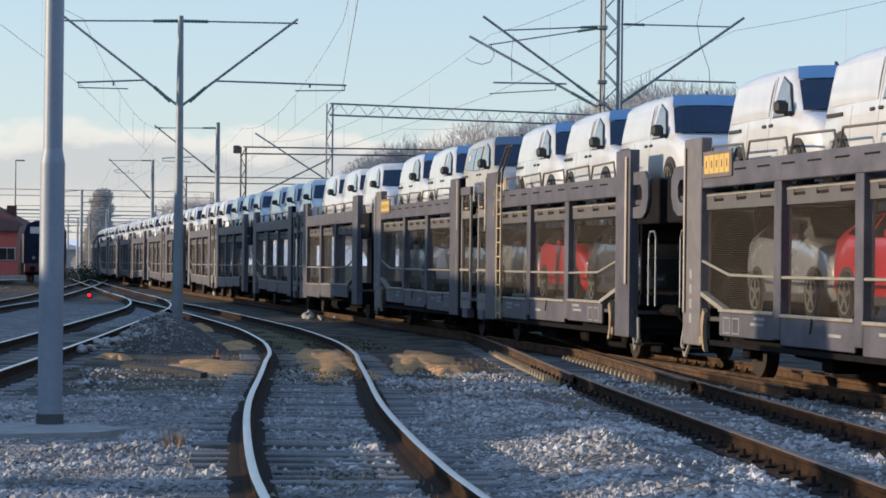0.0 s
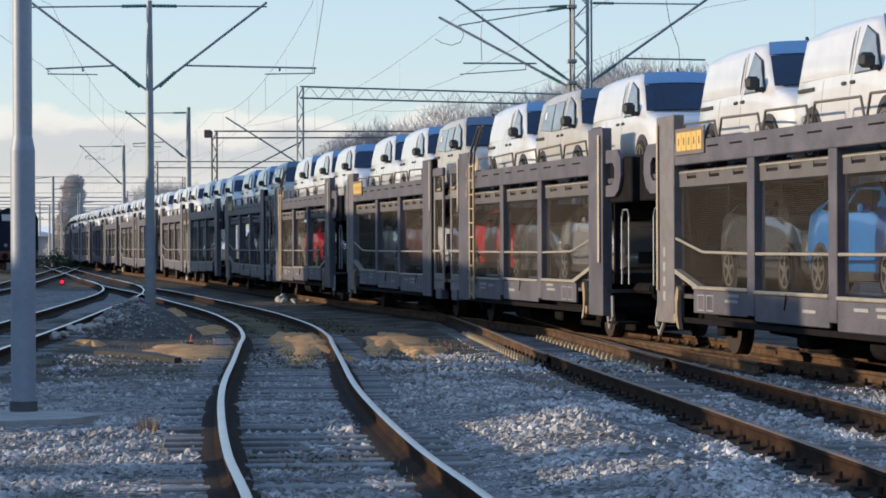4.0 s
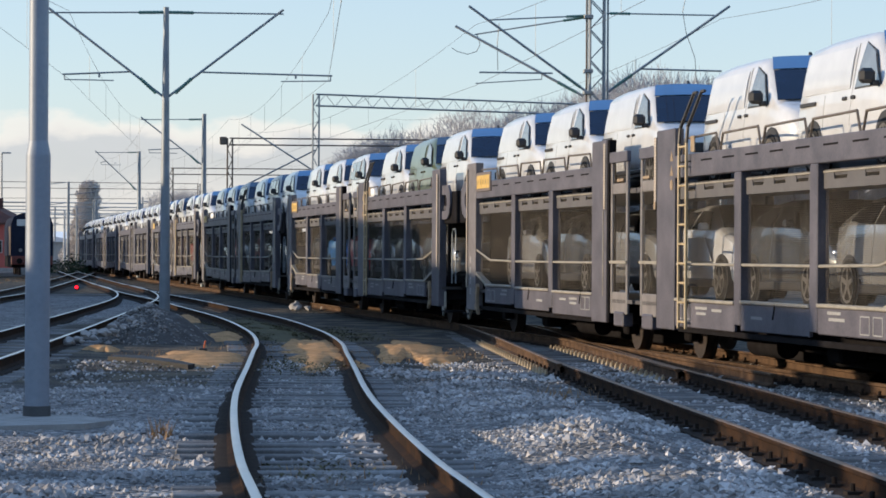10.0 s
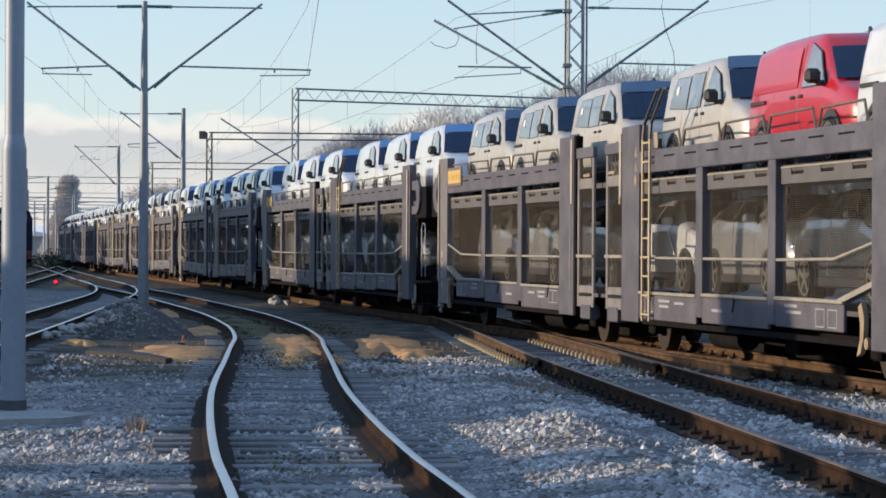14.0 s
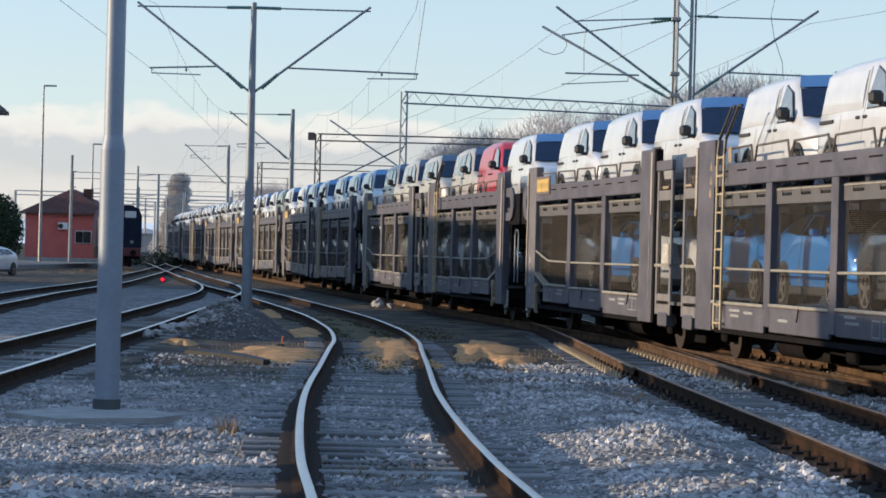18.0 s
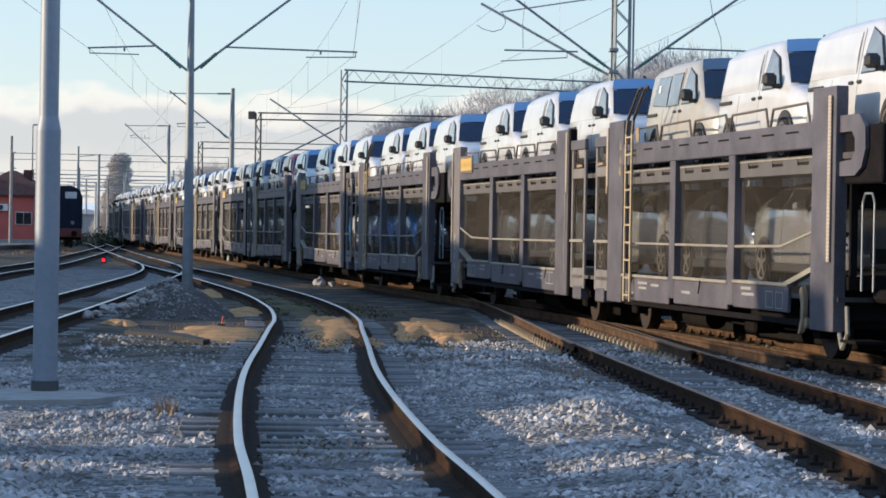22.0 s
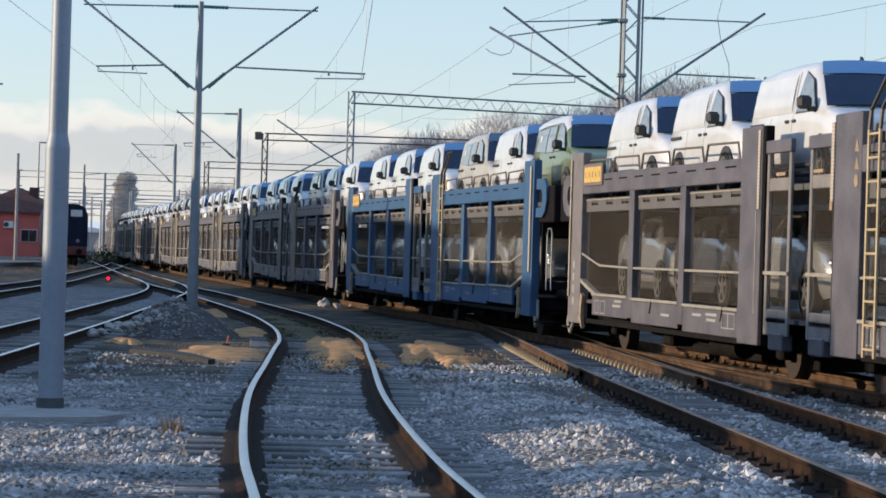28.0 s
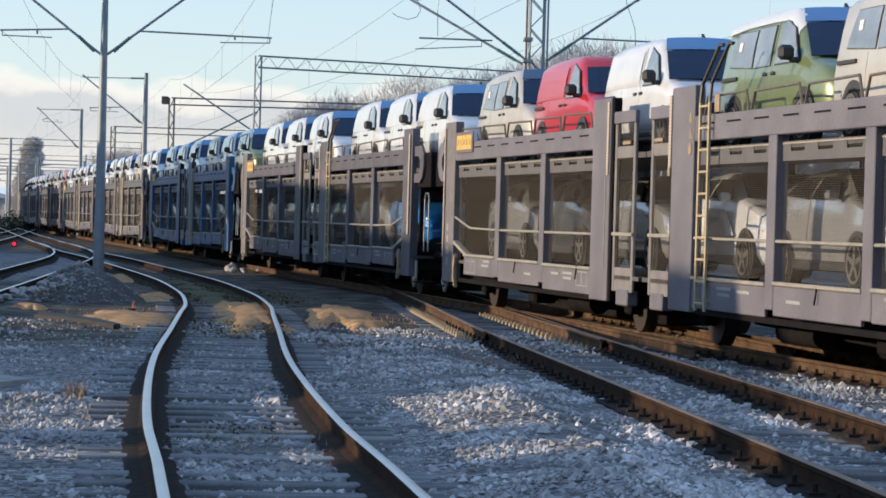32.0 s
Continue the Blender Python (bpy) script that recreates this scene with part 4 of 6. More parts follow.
            for zz in (2.80, 3.02):
                part("warning_triangle", prism(B(), [(X(2.38), zz), (X(2.56), zz), (X(2.47), zz + 0.16)], min(s * (W + 0.013), s * (W + 0.017)), max(s * (W + 0.013), s * (W + 0.017))), LEVER, w, "tan warning triangle")
            part("warning_disc", tube(B(), (X(2.47), s * (W + 0.014), 2.66), (X(2.47), s * (W + 0.02), 2.66), 0.08, 12), LEVER, w, "tan warning disc")
            bx("rack_strip", 1.50, 1.61, s * (W - 0.02), s * (W + 0.03), 2.42, 3.42, TOOTHED, 0.004, "cream notched strip")
            bx("strip_foot", 1.50, 1.60, s * (W - 0.02), s * (W + 0.035), 2.30, 2.42, LEVER, 0.004)
    for s in (1, -1):
        bx("end_deck_beam", 13.84, 15.25, s * 1.18, s * 1.34, 2.28, 3.0, UNDER, 0.02)
    if not far:
        bx("end_gate", 13.88, 13.94, -1.33, 0.30, 0.86, 2.52, UNDER, 0.01, "dark folded end gate")
        bx("gate_bar", 13.87, 13.95, 0.30, 1.3, 0.95, 1.12, UNDER, 0.01)
        bx("gate_upright", 13.88, 13.94, 1.18, 1.28, 1.12, 2.45, UNDER, 0.01)
    bx("end_ramp", 13.84, 15.2, -1.2, 1.2, 2.56, 2.62, DECK, 0)
    part("coupling", box(B(), min(X(13.6), X(15.5)), max(X(13.6), X(15.5)), -0.12, 0.12, 0.72, 0.92, 0.02), UNDER, w)
    part("drawgear_frame", box(B(), min(X(13.45), X(13.7)), max(X(13.45), X(13.7)), -1.25, 1.25, 0.55, 1.05, 0.02), UNDER, w)
    return w


PROTO = {}


def placed(key, make, s, half, dz, turn):
    """Builds a thing the first time, copies it after that, and puts it on the line."""
    if key not in PROTO:
        PROTO[key] = make()
        ob = PROTO[key]
        ob.matrix_basis = line_pose(s, half, dz, turn)
    else:
        ob = copy_thing(PROTO[key], line_pose(s, half, dz, turn))
    MOVING.append((ob, s, half, dz, turn))
    return ob


WAGON_L = 31.0
LEAD = 41.67          # the front of wagon 0 at the start
SLACK = {2: 0.08, 3: -0.17, 5: 0.06, 6: 0.11, 8: -0.07}   # play in the couplings
VAN_D = (1.35, 5.95, 10.6, 16.75, 21.25, 25.65)
VAN_PLAY = {2: (0, 0, 0, 0.3, 0.4, 0.45), 7: (0, 0, 0, 1.0, 1.0, 0.45)}   # vans parked a little further back
CAR_D = (2.2, 6.15, 10.3, 14.7, 18.85, 23.0)
VAN_KINDS = {
    "w": (lambda: van(VAN_WHITE, "white panel van facing backwards on the wagon's upper deck")),
    "p": (lambda: van(VAN_WHITE, "white passenger van with side windows on the upper deck", True)),
    "c": (lambda: van(VAN_CREAM, "beige passenger van with side windows on the upper deck", True)),
    "r": (lambda: van(VAN_RED, "bright red panel van on the wagon's upper deck")),
    "o": (lambda: van(VAN_OLIVE, "dark olive panel van on the wagon's upper deck")),
    "g": (lambda: van(VAN_GREEN, "olive green passenger van with a white roof on the upper deck", True, False, VAN_WHITE)),
}
CAR_KINDS = {
    "s": (lambda: car(CAR_SILVER, "silver grey car on the wagon's lower deck")),
    "d": (lambda: car(CAR_GREY, "dark grey car on the wagon's lower deck")),
    "w": (lambda: car(VAN_WHITE, "white car with protective film on the lower deck", True)),
    "r": (lambda: car(VAN_RED, "red car on the wagon's lower deck")),
    "b": (lambda: car(VAN_BLUE, "bright blue car on the wagon's lower deck")),
}
VANS = {0: "wwcwcw", 1: "wwpwow", 3: "ccccrw", 5: "wwwcww", 6: "wwwcwg", 8: "crwgcw", -1: "wwcwww"}
CARS = {0: "srwrds", 1: "dbrsds", 2: "sdswds", 3: "ssdwsd", 4: "dbwbbd", 5: "dddsds", 6: "sswwss", 7: "sdsdsb", 8: "sdswsd", -1: "swdsrd"}
for n in range(-9, 10):
    front = LEAD - WAGON_L * n + SLACK.get(n, 0.0)
    blue, far = n == 6, n < -1 or n > 8
    pale = n == 8
    paint = STEEL_BLUE if blue else STEEL_PALE if pale else STEEL_GREY
    word = "light blue" if blue else "pale grey" if pale else "grey-violet"
    placed(("lead", word, far), lambda: wagon_unit(1, paint, word + " double-deck car-carrier wagon half with perforated side screens", far), front - 14.9, 5.0, 0, 0)
    placed(("trail", word, far), lambda: wagon_unit(-1, paint, word + " double-deck car-carrier wagon half with a side ladder", far), front - 14.9, 5.0, 0, 0)
    for d, e, k in zip(VAN_D, VAN_PLAY.get(n, (0,) * 6), VANS.get(n, "wwwwww")):
        placed(("van", k, far), (lambda: van(VAN_WHITE, "white panel van facing backwards on the wagon's upper deck", False, True)) if far else VAN_KINDS[k], front - d - e - 2.2, 1.4, 2.68, 180)
    if not far:
        for d, k in zip(CAR_D, CARS.get(n, "sdsdss")):
            placed(("car", k), CAR_KINDS[k], front - d - 2.1, 1.3, 0.91, 180)

# ---- poles, masts and overhead gear ----


def near_pole():
    p = empty("steel_pole", "light grey stepped steel pole on a concrete slab", "pole", m=Matrix.Translation((-3.96, 27.45, 0.0)))
    part("lower_tube", tube(B(), (0, 0, 0.0), (0, 0, 2.77), 0.129, 28), POLE_PAINT, p)
    part("upper_tube", tube(B(), (0, 0, 2.92), (0, 0, 9.0), 0.101, 28), POLE_PAINT, p)
    part("reducer", tube(B(), (0, 0, 2.77), (0, 0, 2.92), 0.129, 28, 0.101), POLE_PAINT, p)
    part("base_collar", tube(B(), (0, 0, 0.0), (0, 0, 0.14), 0.145, 28), mat("grey_collar_paint", (0.10, 0.105, 0.11), (0.06, 0.063, 0.066), 4, 0.8), p, "dark base collar")
    s = B()
    prism(s, [(-4.85, 26.5), (-4.2, 25.75), (-3.3, 26.2), (-3.1, 26.75), (-3.5, 27.6), (-4.4, 27.7)], -0.10, 0.035, "z")
    tagged(part("concrete_slab", s, CONCRETE, None), "cracked flat concrete slab lying in the ballast", "slab")


near_pole()


def insulator(name, parent, a, b, r=0.05):
    bm = B()
    a, b = Vector(a), Vector(b)
    n = 7
    for i in range(n):
        c = a.lerp(b, (i + 0.5) / n)
        d = (b - a) / n * 0.3
        tube(bm, c - d, c + d, r * 0.8, 8)
    tube(bm, a, b, r * 0.62, 6)
    return part(name, bm, INSULATOR, parent, "green ribbed insulator")


def mast_with_arms(x, y, top, r0, r1, sides, fork, reach, label, bar=8.3, low=6.7):
    """A tubular mast; each side has a top bar, a slanting tube and a steady arm."""
    m = empty("catenary_mast", label, "mast", "catenary masts", Matrix.Translation((x, y, 0)))
    part("shaft", tube(B(), (0, 0, -0.05), (0, 0, top), r0, 20, r1), GALV_POLE, m)
    for s in sides:
        tip = Vector((s * reach, 0, bar + 0.12))
        part("top_bar", tube(B(), (0, 0, bar + 0.03), (tip.x, 0, bar), 0.022, 8), GALV_POLE, m)
        insulator("insulator", m, (s * 0.08, 0, bar + 0.03), (s * 0.75, 0, bar + 0.02), 0.06)
        part("slanting_tube", tube(B(), (s * 0.06, 0, fork - 0.03), tip, 0.034, 8), GALV_POLE, m)
        k = 0.14
        insulator("insulator", m, (s * (r0 + 0.1), 0, fork + (tip.z - fork) * 0.03), (s * reach * 0.22, 0, fork + (tip.z - fork) * 0.2), 0.065)
        u = (low - fork) / (tip.z - fork)
        x0 = s * (r0 + (reach - r0) * u)
        x1 = s * reach * 1.42 if s > 0 else s * reach * 0.88
        part("steady_arm", tube(B(), (x0, 0, low), (x1, 0, low - 0.08), 0.024, 8), GALV_POLE, m)
        bm = B()
        pipe(bm, [(x1 - s * 0.05, 0, low - 0.07), (x1 - s * 0.05, 0, low - 0.22), (x1 - s * 1.4, 0, low - 0.24)], 0.016, 6)
        tube(bm, (x1 - s * 1.0, 0, low - 0.05), (x1 - s * 1.0, 0, low - 0.16), 0.03, 6)
        part("registration_bar", bm, GALV_POLE, m)
    return m


mast_with_arms(-6.85, 71.3, 8.47, 0.155, 0.075, (-1, 1), 6.05, 3.2, "tall slim grey steel catenary mast with two slanting arms")
mast_with_arms(-10.42, 128.0, 8.60, 0.16, 0.10, (-1,), 6.1, 3.1, "grey steel catenary mast with one slanting arm", 8.3, 6.9)
mast_with_arms(-18.9, 178.0, 8.7, 0.16, 0.10, (-1,), 6.0, 3.0, "distant catenary mast with one slanting arm", 8.6, 8.0)


def lattice(bm, a, b, width, r, step, chords=4):
    """A lattice column from a to b (upright) with four legs and zigzag lacing."""
    a, b = Vector(a), Vector(b)
    h = width / 2
    for dx in (-h, h):
        for dy in (-h, h):
            tube(bm, a + Vector((dx, dy, 0)), b + Vector((dx, dy, 0)), r, 5)
    n = max(1, int((b.z - a.z) / step))
    for i in range(n):
        z0, z1 = a.z + (b.z - a.z) * i / n, a.z + (b.z - a.z) * (i + 1) / n
        s = 1 if i % 2 else -1
        for dy in (-h, h):
            tube(bm, (a.x - s * h, a.y + dy, z0), (a.x + s * h, a.y + dy, z1), r * 0.45, 4)
        for dx in (-h, h):
            tube(bm, (a.x + dx, a.y - s * h, z0), (a.x + dx, a.y + s * h, z1), r * 0.45, 4)
    return bm


def lattice_mast():
    m = empty("lattice_mast", "twin lattice steel mast carrying arms over several tracks", "mast", "catenary masts", Matrix.Translation((5.03, 73, 0)))
    part("column", lattice(B(), (0, 0, -0.05), (0, 0, 11.5), 0.40, 0.035, 0.42), GALV_POLE, m)
    part("side_leg", tube(B(), (-0.29, -0.1, -0.05), (-0.29, -0.1, 11.5), 0.028, 8), RUSTY_MAST, m)
    part("side_leg", tube(B(), (0.30, -0.1, -0.05), (0.30, -0.1, 11.5), 0.028, 8), GALV_POLE, m)
    for z in (6.3, 6.9, 8.42):
        part("clamp", box(B(), -0.38, -0.12, -0.32, 0.05, z - 0.05, z + 0.05, 0.01), GALV, m)
    for a, b in (((-0.30, -0.2, 6.33), (-3.60, -0.6, 8.66)), ((-0.38, -0.2, 6.20), (-3.95, 0.8, 8.22)), ((0.30, -0.2, 6.33), (3.72, 0, 8.76))):
        part("slanting_tube", tube(B(), a, b, 0.036, 8), GALV_POLE, m)
        va, vb = Vector(a), Vector(b)
        insulator("insulator", m, va.lerp(vb, 0.05), va.lerp(vb, 0.20), 0.06)
    for a, b in (((-0.25, -0.2, 8.45), (-3.1, -0.5, 8.28)), ((-0.25, -0.2, 8.42), (-3.4, 0.7, 7.98)), ((0.25, -0.2, 8.52), (3.3, 0, 8.50))):
        part("top_bar", tube(B(), a, b, 0.02, 8), GALV_POLE, m)
        va, vb = Vector(a), Vector(b)
        insulator("insulator", m, va.lerp(vb, 0.03), va.lerp(vb, 0.22), 0.05)
    part("steady_arm", tube(B(), (-1.25, -0.3, 6.83), (-3.3, -0.5, 6.83), 0.024, 8), GALV_POLE, m)
    part("steady_arm", tube(B(), (1.2, -0.1, 6.98), (3.5, 0, 6.94), 0.024, 8), GALV_POLE, m)
    part("registration_bar", pipe(B(), [(-1.55, -0.3, 6.80), (-1.55, -0.3, 6.66), (-3.4, -0.5, 6.52)], 0.014, 6), GALV_POLE, m)
    part("jumper_loop", pipe(B(), [(-3.35, 0.7, 8.0), (-3.25, 0.7, 7.7), (-3.35, 0.7, 7.5), (-3.6, 0.7, 7.42), (-3.9, 0.7, 7.5), (-4.05, 0.7, 7.6)], 0.01, 5), WIRE, m)
    part("jumper_loop", pipe(B(), [(-2.75, -0.4, 8.2), (-2.8, -0.4, 7.6), (-2.78, -0.4, 6.9)], 0.01, 5), WIRE, m)
    part("jumper_loop", pipe(B(), [(2.55, 0, 9.3), (2.4, 0, 8.6), (2.5, 0, 8.0), (2.75, 0, 7.3), (2.8, 0, 6.6)], 0.01, 5), WIRE, m)


lattice_mast()


def gantry(label, a, b, za, zb, depth, col=0.28, arms=True, foot_b=True):  # arms: laced beam
    """A portal: lattice columns at a and b (x, y), a trussed beam between them."""
    g = empty("catenary_portal", label, "gantry", "catenary portals")
    for i, (p, z) in enumerate(((a, za), (b, zb))):
        if i == 0 or foot_b:
            part("column", lattice(B(), (p[0], p[1], -0.05), (p[0], p[1], z), col, 0.035, 0.55), GALV_POLE if arms else RUSTY_MAST, g)
    bm = B()
    A, Bv = Vector((a[0], a[1], za)), Vector((b[0], b[1], zb))
    d = Vector((0, 0, depth))
    side = Vector((0, 0.14, 0))
    for o in (side, -side):
        tube(bm, A + o, Bv + o, 0.035, 5), tube(bm, A - d + o, Bv - d + o, 0.035, 5)
    n = max(4, int((Bv - A).length / 0.55))
    for i in range(n if arms else 0):
        p, q = A.lerp(Bv, i / n), A.lerp(Bv, (i + 1) / n)
        tube(bm, p if i % 2 else p - d, q - d if i % 2 else q, 0.014, 4)
    part("beam", bm, GALV_POLE if arms else RUSTY_MAST, g)
    return g


gantry("long trussed steel catenary portal spanning the tracks behind the train", (-4.56, 118), (16, 136), 8.98, 9.4, 0.52)
g2 = gantry("rusty catenary portal with thin double beam", (-9.58, 134), (14, 150), 7.68, 8.3, 0.34, 0.26, False)
part("box", box(B(), -10.1, -9.75, 133.8, 134.2, 7.35, 7.75, 0.03), RUSTY_MAST, g2)
part("slanting_tube", tube(B(), (-9.0, 134, 8.4), (-5.4, 134, 6.1), 0.04, 8), GALV_POLE, g2)
part("slanting_tube", tube(B(), (-9.42, 134, 4.95), (-5.2, 134, 7.1), 0.04, 8), GALV_POLE, g2)
gantry("distant catenary portal with double beam", (-17.4, 185), (4, 200), 7.8, 8.2, 0.44, 0.3, False)
gantry("far catenary portal with double beam", (-50, 300), (-26, 312), 9.9, 10.1, 0.7, 0.3, False)
gantry("far catenary portal with double beam", (-62, 390), (-30, 400), 9.9, 10.1, 0.7, 0.3, False)
for x, y, h in ((-42.4, 300, 10.8), (-46.5, 330, 9.0), (-40.5, 330, 8.5), (-44.5, 360, 9.0), (-52, 400, 9.0), (-49.5, 405, 8.5), (-33.3, 250, 8.5)):
    m = empty("catenary_mast", "far plain catenary mast", "mast", "catenary masts", Matrix.Translation((x, y, 0)))
    part("shaft", tube(B(), (0, 0, -0.05), (0, 0, h), 0.17, 10, 0.12), GALV_POLE, m)
    part("steady_arm", tube(B(), (0, 0, h - 1.2), (2.6, 0, h - 0.9), 0.04, 6), GALV_POLE, m)


# steel painted paler, with the distance haze put into its colour
HAZE_MAST = mat("haze_painted_mast", (0.46, 0.47, 0.48), (0.38, 0.39, 0.40), 3, 0.7)
rm = random.Random(77)
for i in range(16):
    x, y = -62 + 2.3 * i + rm.uniform(-0.8, 0.8), rm.uniform(340, 520)
    x *= y / 430
    h = rm.uniform(8.0, 9.6)
    m = empty("catenary_mast", "far catenary mast in painted haze, with cross arms", "mast", "catenary masts", Matrix.Translation((x, y, 0)))
    part("shaft", tube(B(), (0, 0, -0.05), (0, 0, h), 0.20, 8, 0.14), HAZE_MAST, m)
    for j in range(2):
        z = h - 0.6 - 1.5 * j
        part("cross_arm", tube(B(), (rm.uniform(-3.2, -0.5), 0, z), (rm.uniform(1.0, 3.4), 0, z + rm.uniform(-0.1, 0.5)), 0.06, 6), HAZE_MAST, m)
for (a, b), z in ((((-66, 350), (-38, 360)), 8.6), (((-72, 450), (-42, 458)), 9.2), (((-58, 410), (-34, 418)), 7.8)):
    g = empty("catenary_portal", "far catenary portal in painted haze over several tracks", "gantry", "catenary portals")
    for p in (a, b):
        part("column", tube(B(), (p[0], p[1], -0.05), (p[0], p[1], z), 0.2, 8), HAZE_MAST, g)
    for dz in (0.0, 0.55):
        part("beam", tube(B(), (a[0], a[1], z - dz), (b[0], b[1], z - dz), 0.07, 6), HAZE_MAST, g)


def wire(pts, sag=0.0, r=0.006, name="overhead_wire", label="thin dark overhead contact wire strung between masts"):
    """A wire through supports, hanging by sag between them."""
    line = []
    for a, b in zip(pts, pts[1:]):
        a, b = Vector(a), Vector(b)
        for i in range(10):
            t = i / 10
            p = a.lerp(b, t)
            p.z -= sag * 4 * t * (1 - t)
            line.append(p)
    line.append(Vector(pts[-1]))
    bm = loft(B(), [[(p.x - r, p.y, p.z), (p.x, p.y, p.z + r), (p.x + r, p.y, p.z), (p.x, p.y, p.z - r)] for p in line])
    return tagged(part(name, bm, WIRE), label, "wire", "overhead wires")


def catenary(pts, drop=1.5, sag=0.9):
    """Contact wire, the carrying wire above it, and droppers."""
    c = wire(pts, 0.02)
    top = [(x, y, z + drop) for x, y, z in pts]
    wire(top, sag, label="thin sagging carrying wire above the contact wire")
    for a, b in zip(pts, pts[1:]):
        a, b = Vector(a), Vector(b)
        for i in range(1, 6):
            t = i / 6
            p = a.lerp(b, t)
            h = drop - sag * 4 * t * (1 - t)
            part("dropper", tube(B(), p, p + Vector((0, 0, h)), 0.004, 4), WIRE, c)


catenary([(-6.6, 6, 6.5), (-9.5, 71.3, 6.5), (-13.2, 128, 6.5), (-21.6, 178, 6.6), (-33, 250, 6.6)], 1.85)
catenary([(0.5, 6, 6.5), (-2.42, 71.3, 6.5), (-9.2, 128, 6.5), (-18.0, 178, 6.5), (-30, 250, 6.5)], 1.85)
catenary([(8.6, 6, 6.5), (1.65, 73, 6.5), (-8.5, 134, 6.3), (-16, 185, 6.3)], 1.7)
catenary([(16.5, 6, 6.6), (8.5, 73, 6.6), (-1.5, 126, 6.5), (-10, 190, 6.5)], 1.8)

# ---- buildings, lamps, parked vehicles on the station side ----
PINK = mat("salmon_render", (0.54, 0.145, 0.125), (0.45, 0.12, 0.10), 1.2, 0.85, 0.0, 0.03, 30)
ROOF = mat("dark_red_tiles", (0.12, 0.055, 0.045), (0.075, 0.035, 0.03), 3, 0.8, 0.0, 0.05, 25)
RENDER = mat("grey_render", (0.36, 0.35, 0.34), (0.28, 0.27, 0.26), 1.0, 0.85, 0.0, 0.04, 30)
EAVES = mat("brown_eaves", (0.08, 0.06, 0.05), (0.05, 0.04, 0.033), 3, 0.75)
FRAME_WHITE = mat("white_frame_paint", (0.7, 0.7, 0.69), (0.6, 0.6, 0.59), 4, 0.5)
BRICK_EARTH = mat("platform_concrete", (0.27, 0.26, 0.25), (0.18, 0.175, 0.17), 1.5, 0.9, 0.0, 0.06, 20)


def hip_roof(bm, x0, x1, y0, y1, z, h, over=0.5, along="y"):
    x0, x1, y0, y1 = x0 - over, x1 + over, y0 - over, y1 + over
    if along == "y":
        k = min((x1 - x0) / 2, (y1 - y0) / 2) * 0.9
        r = [((x0 + x1) / 2, y0 + k, z + h), ((x0 + x1) / 2, y1 - k, z + h)]
    else:
        k = min((x1 - x0) / 2, (y1 - y0) / 2) * 0.9
        r = [(x0 + k, (y0 + y1) / 2, z + h), (x1 - k, (y0 + y1) / 2, z + h)]
    low = [bm.verts.new(p) for p in ((x0, y0, z), (x1, y0, z), (x1, y1, z), (x0, y1, z))]
    und = [bm.verts.new((v.co.x, v.co.y, z - 0.15)) for v in low]
    a, b = bm.verts.new(r[0]), bm.verts.new(r[1])
    if along == "y":
        bm.faces.new((low[0], low[1], a)), bm.faces.new((low[1], low[2], b, a)), bm.faces.new((low[2], low[3], b)), bm.faces.new((low[3], low[0], a, b))
    else:
        bm.faces.new((low[0], low[1], b, a)), bm.faces.new((low[1], low[2], b)), bm.faces.new((low[2], low[3], a, b)), bm.faces.new((low[3], low[0], a))
    for i in range(4):
        j = (i + 1) % 4
        bm.faces.new((low[j], low[i], und[i], und[j]))
    bm.faces.new(und)
    bmesh.ops.recalc_face_normals(bm, faces=bm.faces[:])
    return bm


def red_house():
    h = empty("house", "small salmon-red house with a dark tiled hip roof", "house", m=Matrix.Translation((0, 0, 0)))
    part("wall", box(B(), -37.72, -31.5, 205, 213, -0.05, 3.95, 0.02), PINK, h)
    part("plinth", box(B(), -37.76, -31.46, 204.96, 213.04, -0.05, 0.55, 0.02), CONCRETE, h)
    part("roof", hip_roof(B(), -37.72, -31.5, 205, 213, 4.1, 1.95, 0.45), ROOF, h, "dark brown-red tiled roof")
    part("chimney", box(B(), -33.75, -33.05, 208.5, 209.2, 4.4, 6.1, 0.03), ROOF, h)
    w = part("window", box(B(), -33.75, -32.45, 204.90, 205.02, 1.72, 2.72, 0.01), FRAME_WHITE, h)
    part("pane", box(B(), -33.70, -33.12, 204.87, 204.91, 1.77, 2.67), HOUSE_GLASS, w)
    part("pane", box(B(), -33.08, -32.50, 204.87, 204.91, 1.77, 2.67), HOUSE_GLASS, w)
    ac = part("air_conditioner", box(B(), -35.05, -34.30, 204.62, 204.96, 2.78, 3.32, 0.03), FRAME_WHITE, h, "white outdoor air-conditioning unit")
    part("fan", tube(B(), (-34.85, 204.62, 3.05), (-34.85, 204.60, 3.05), 0.2, 14), TRIM, ac)


red_house()


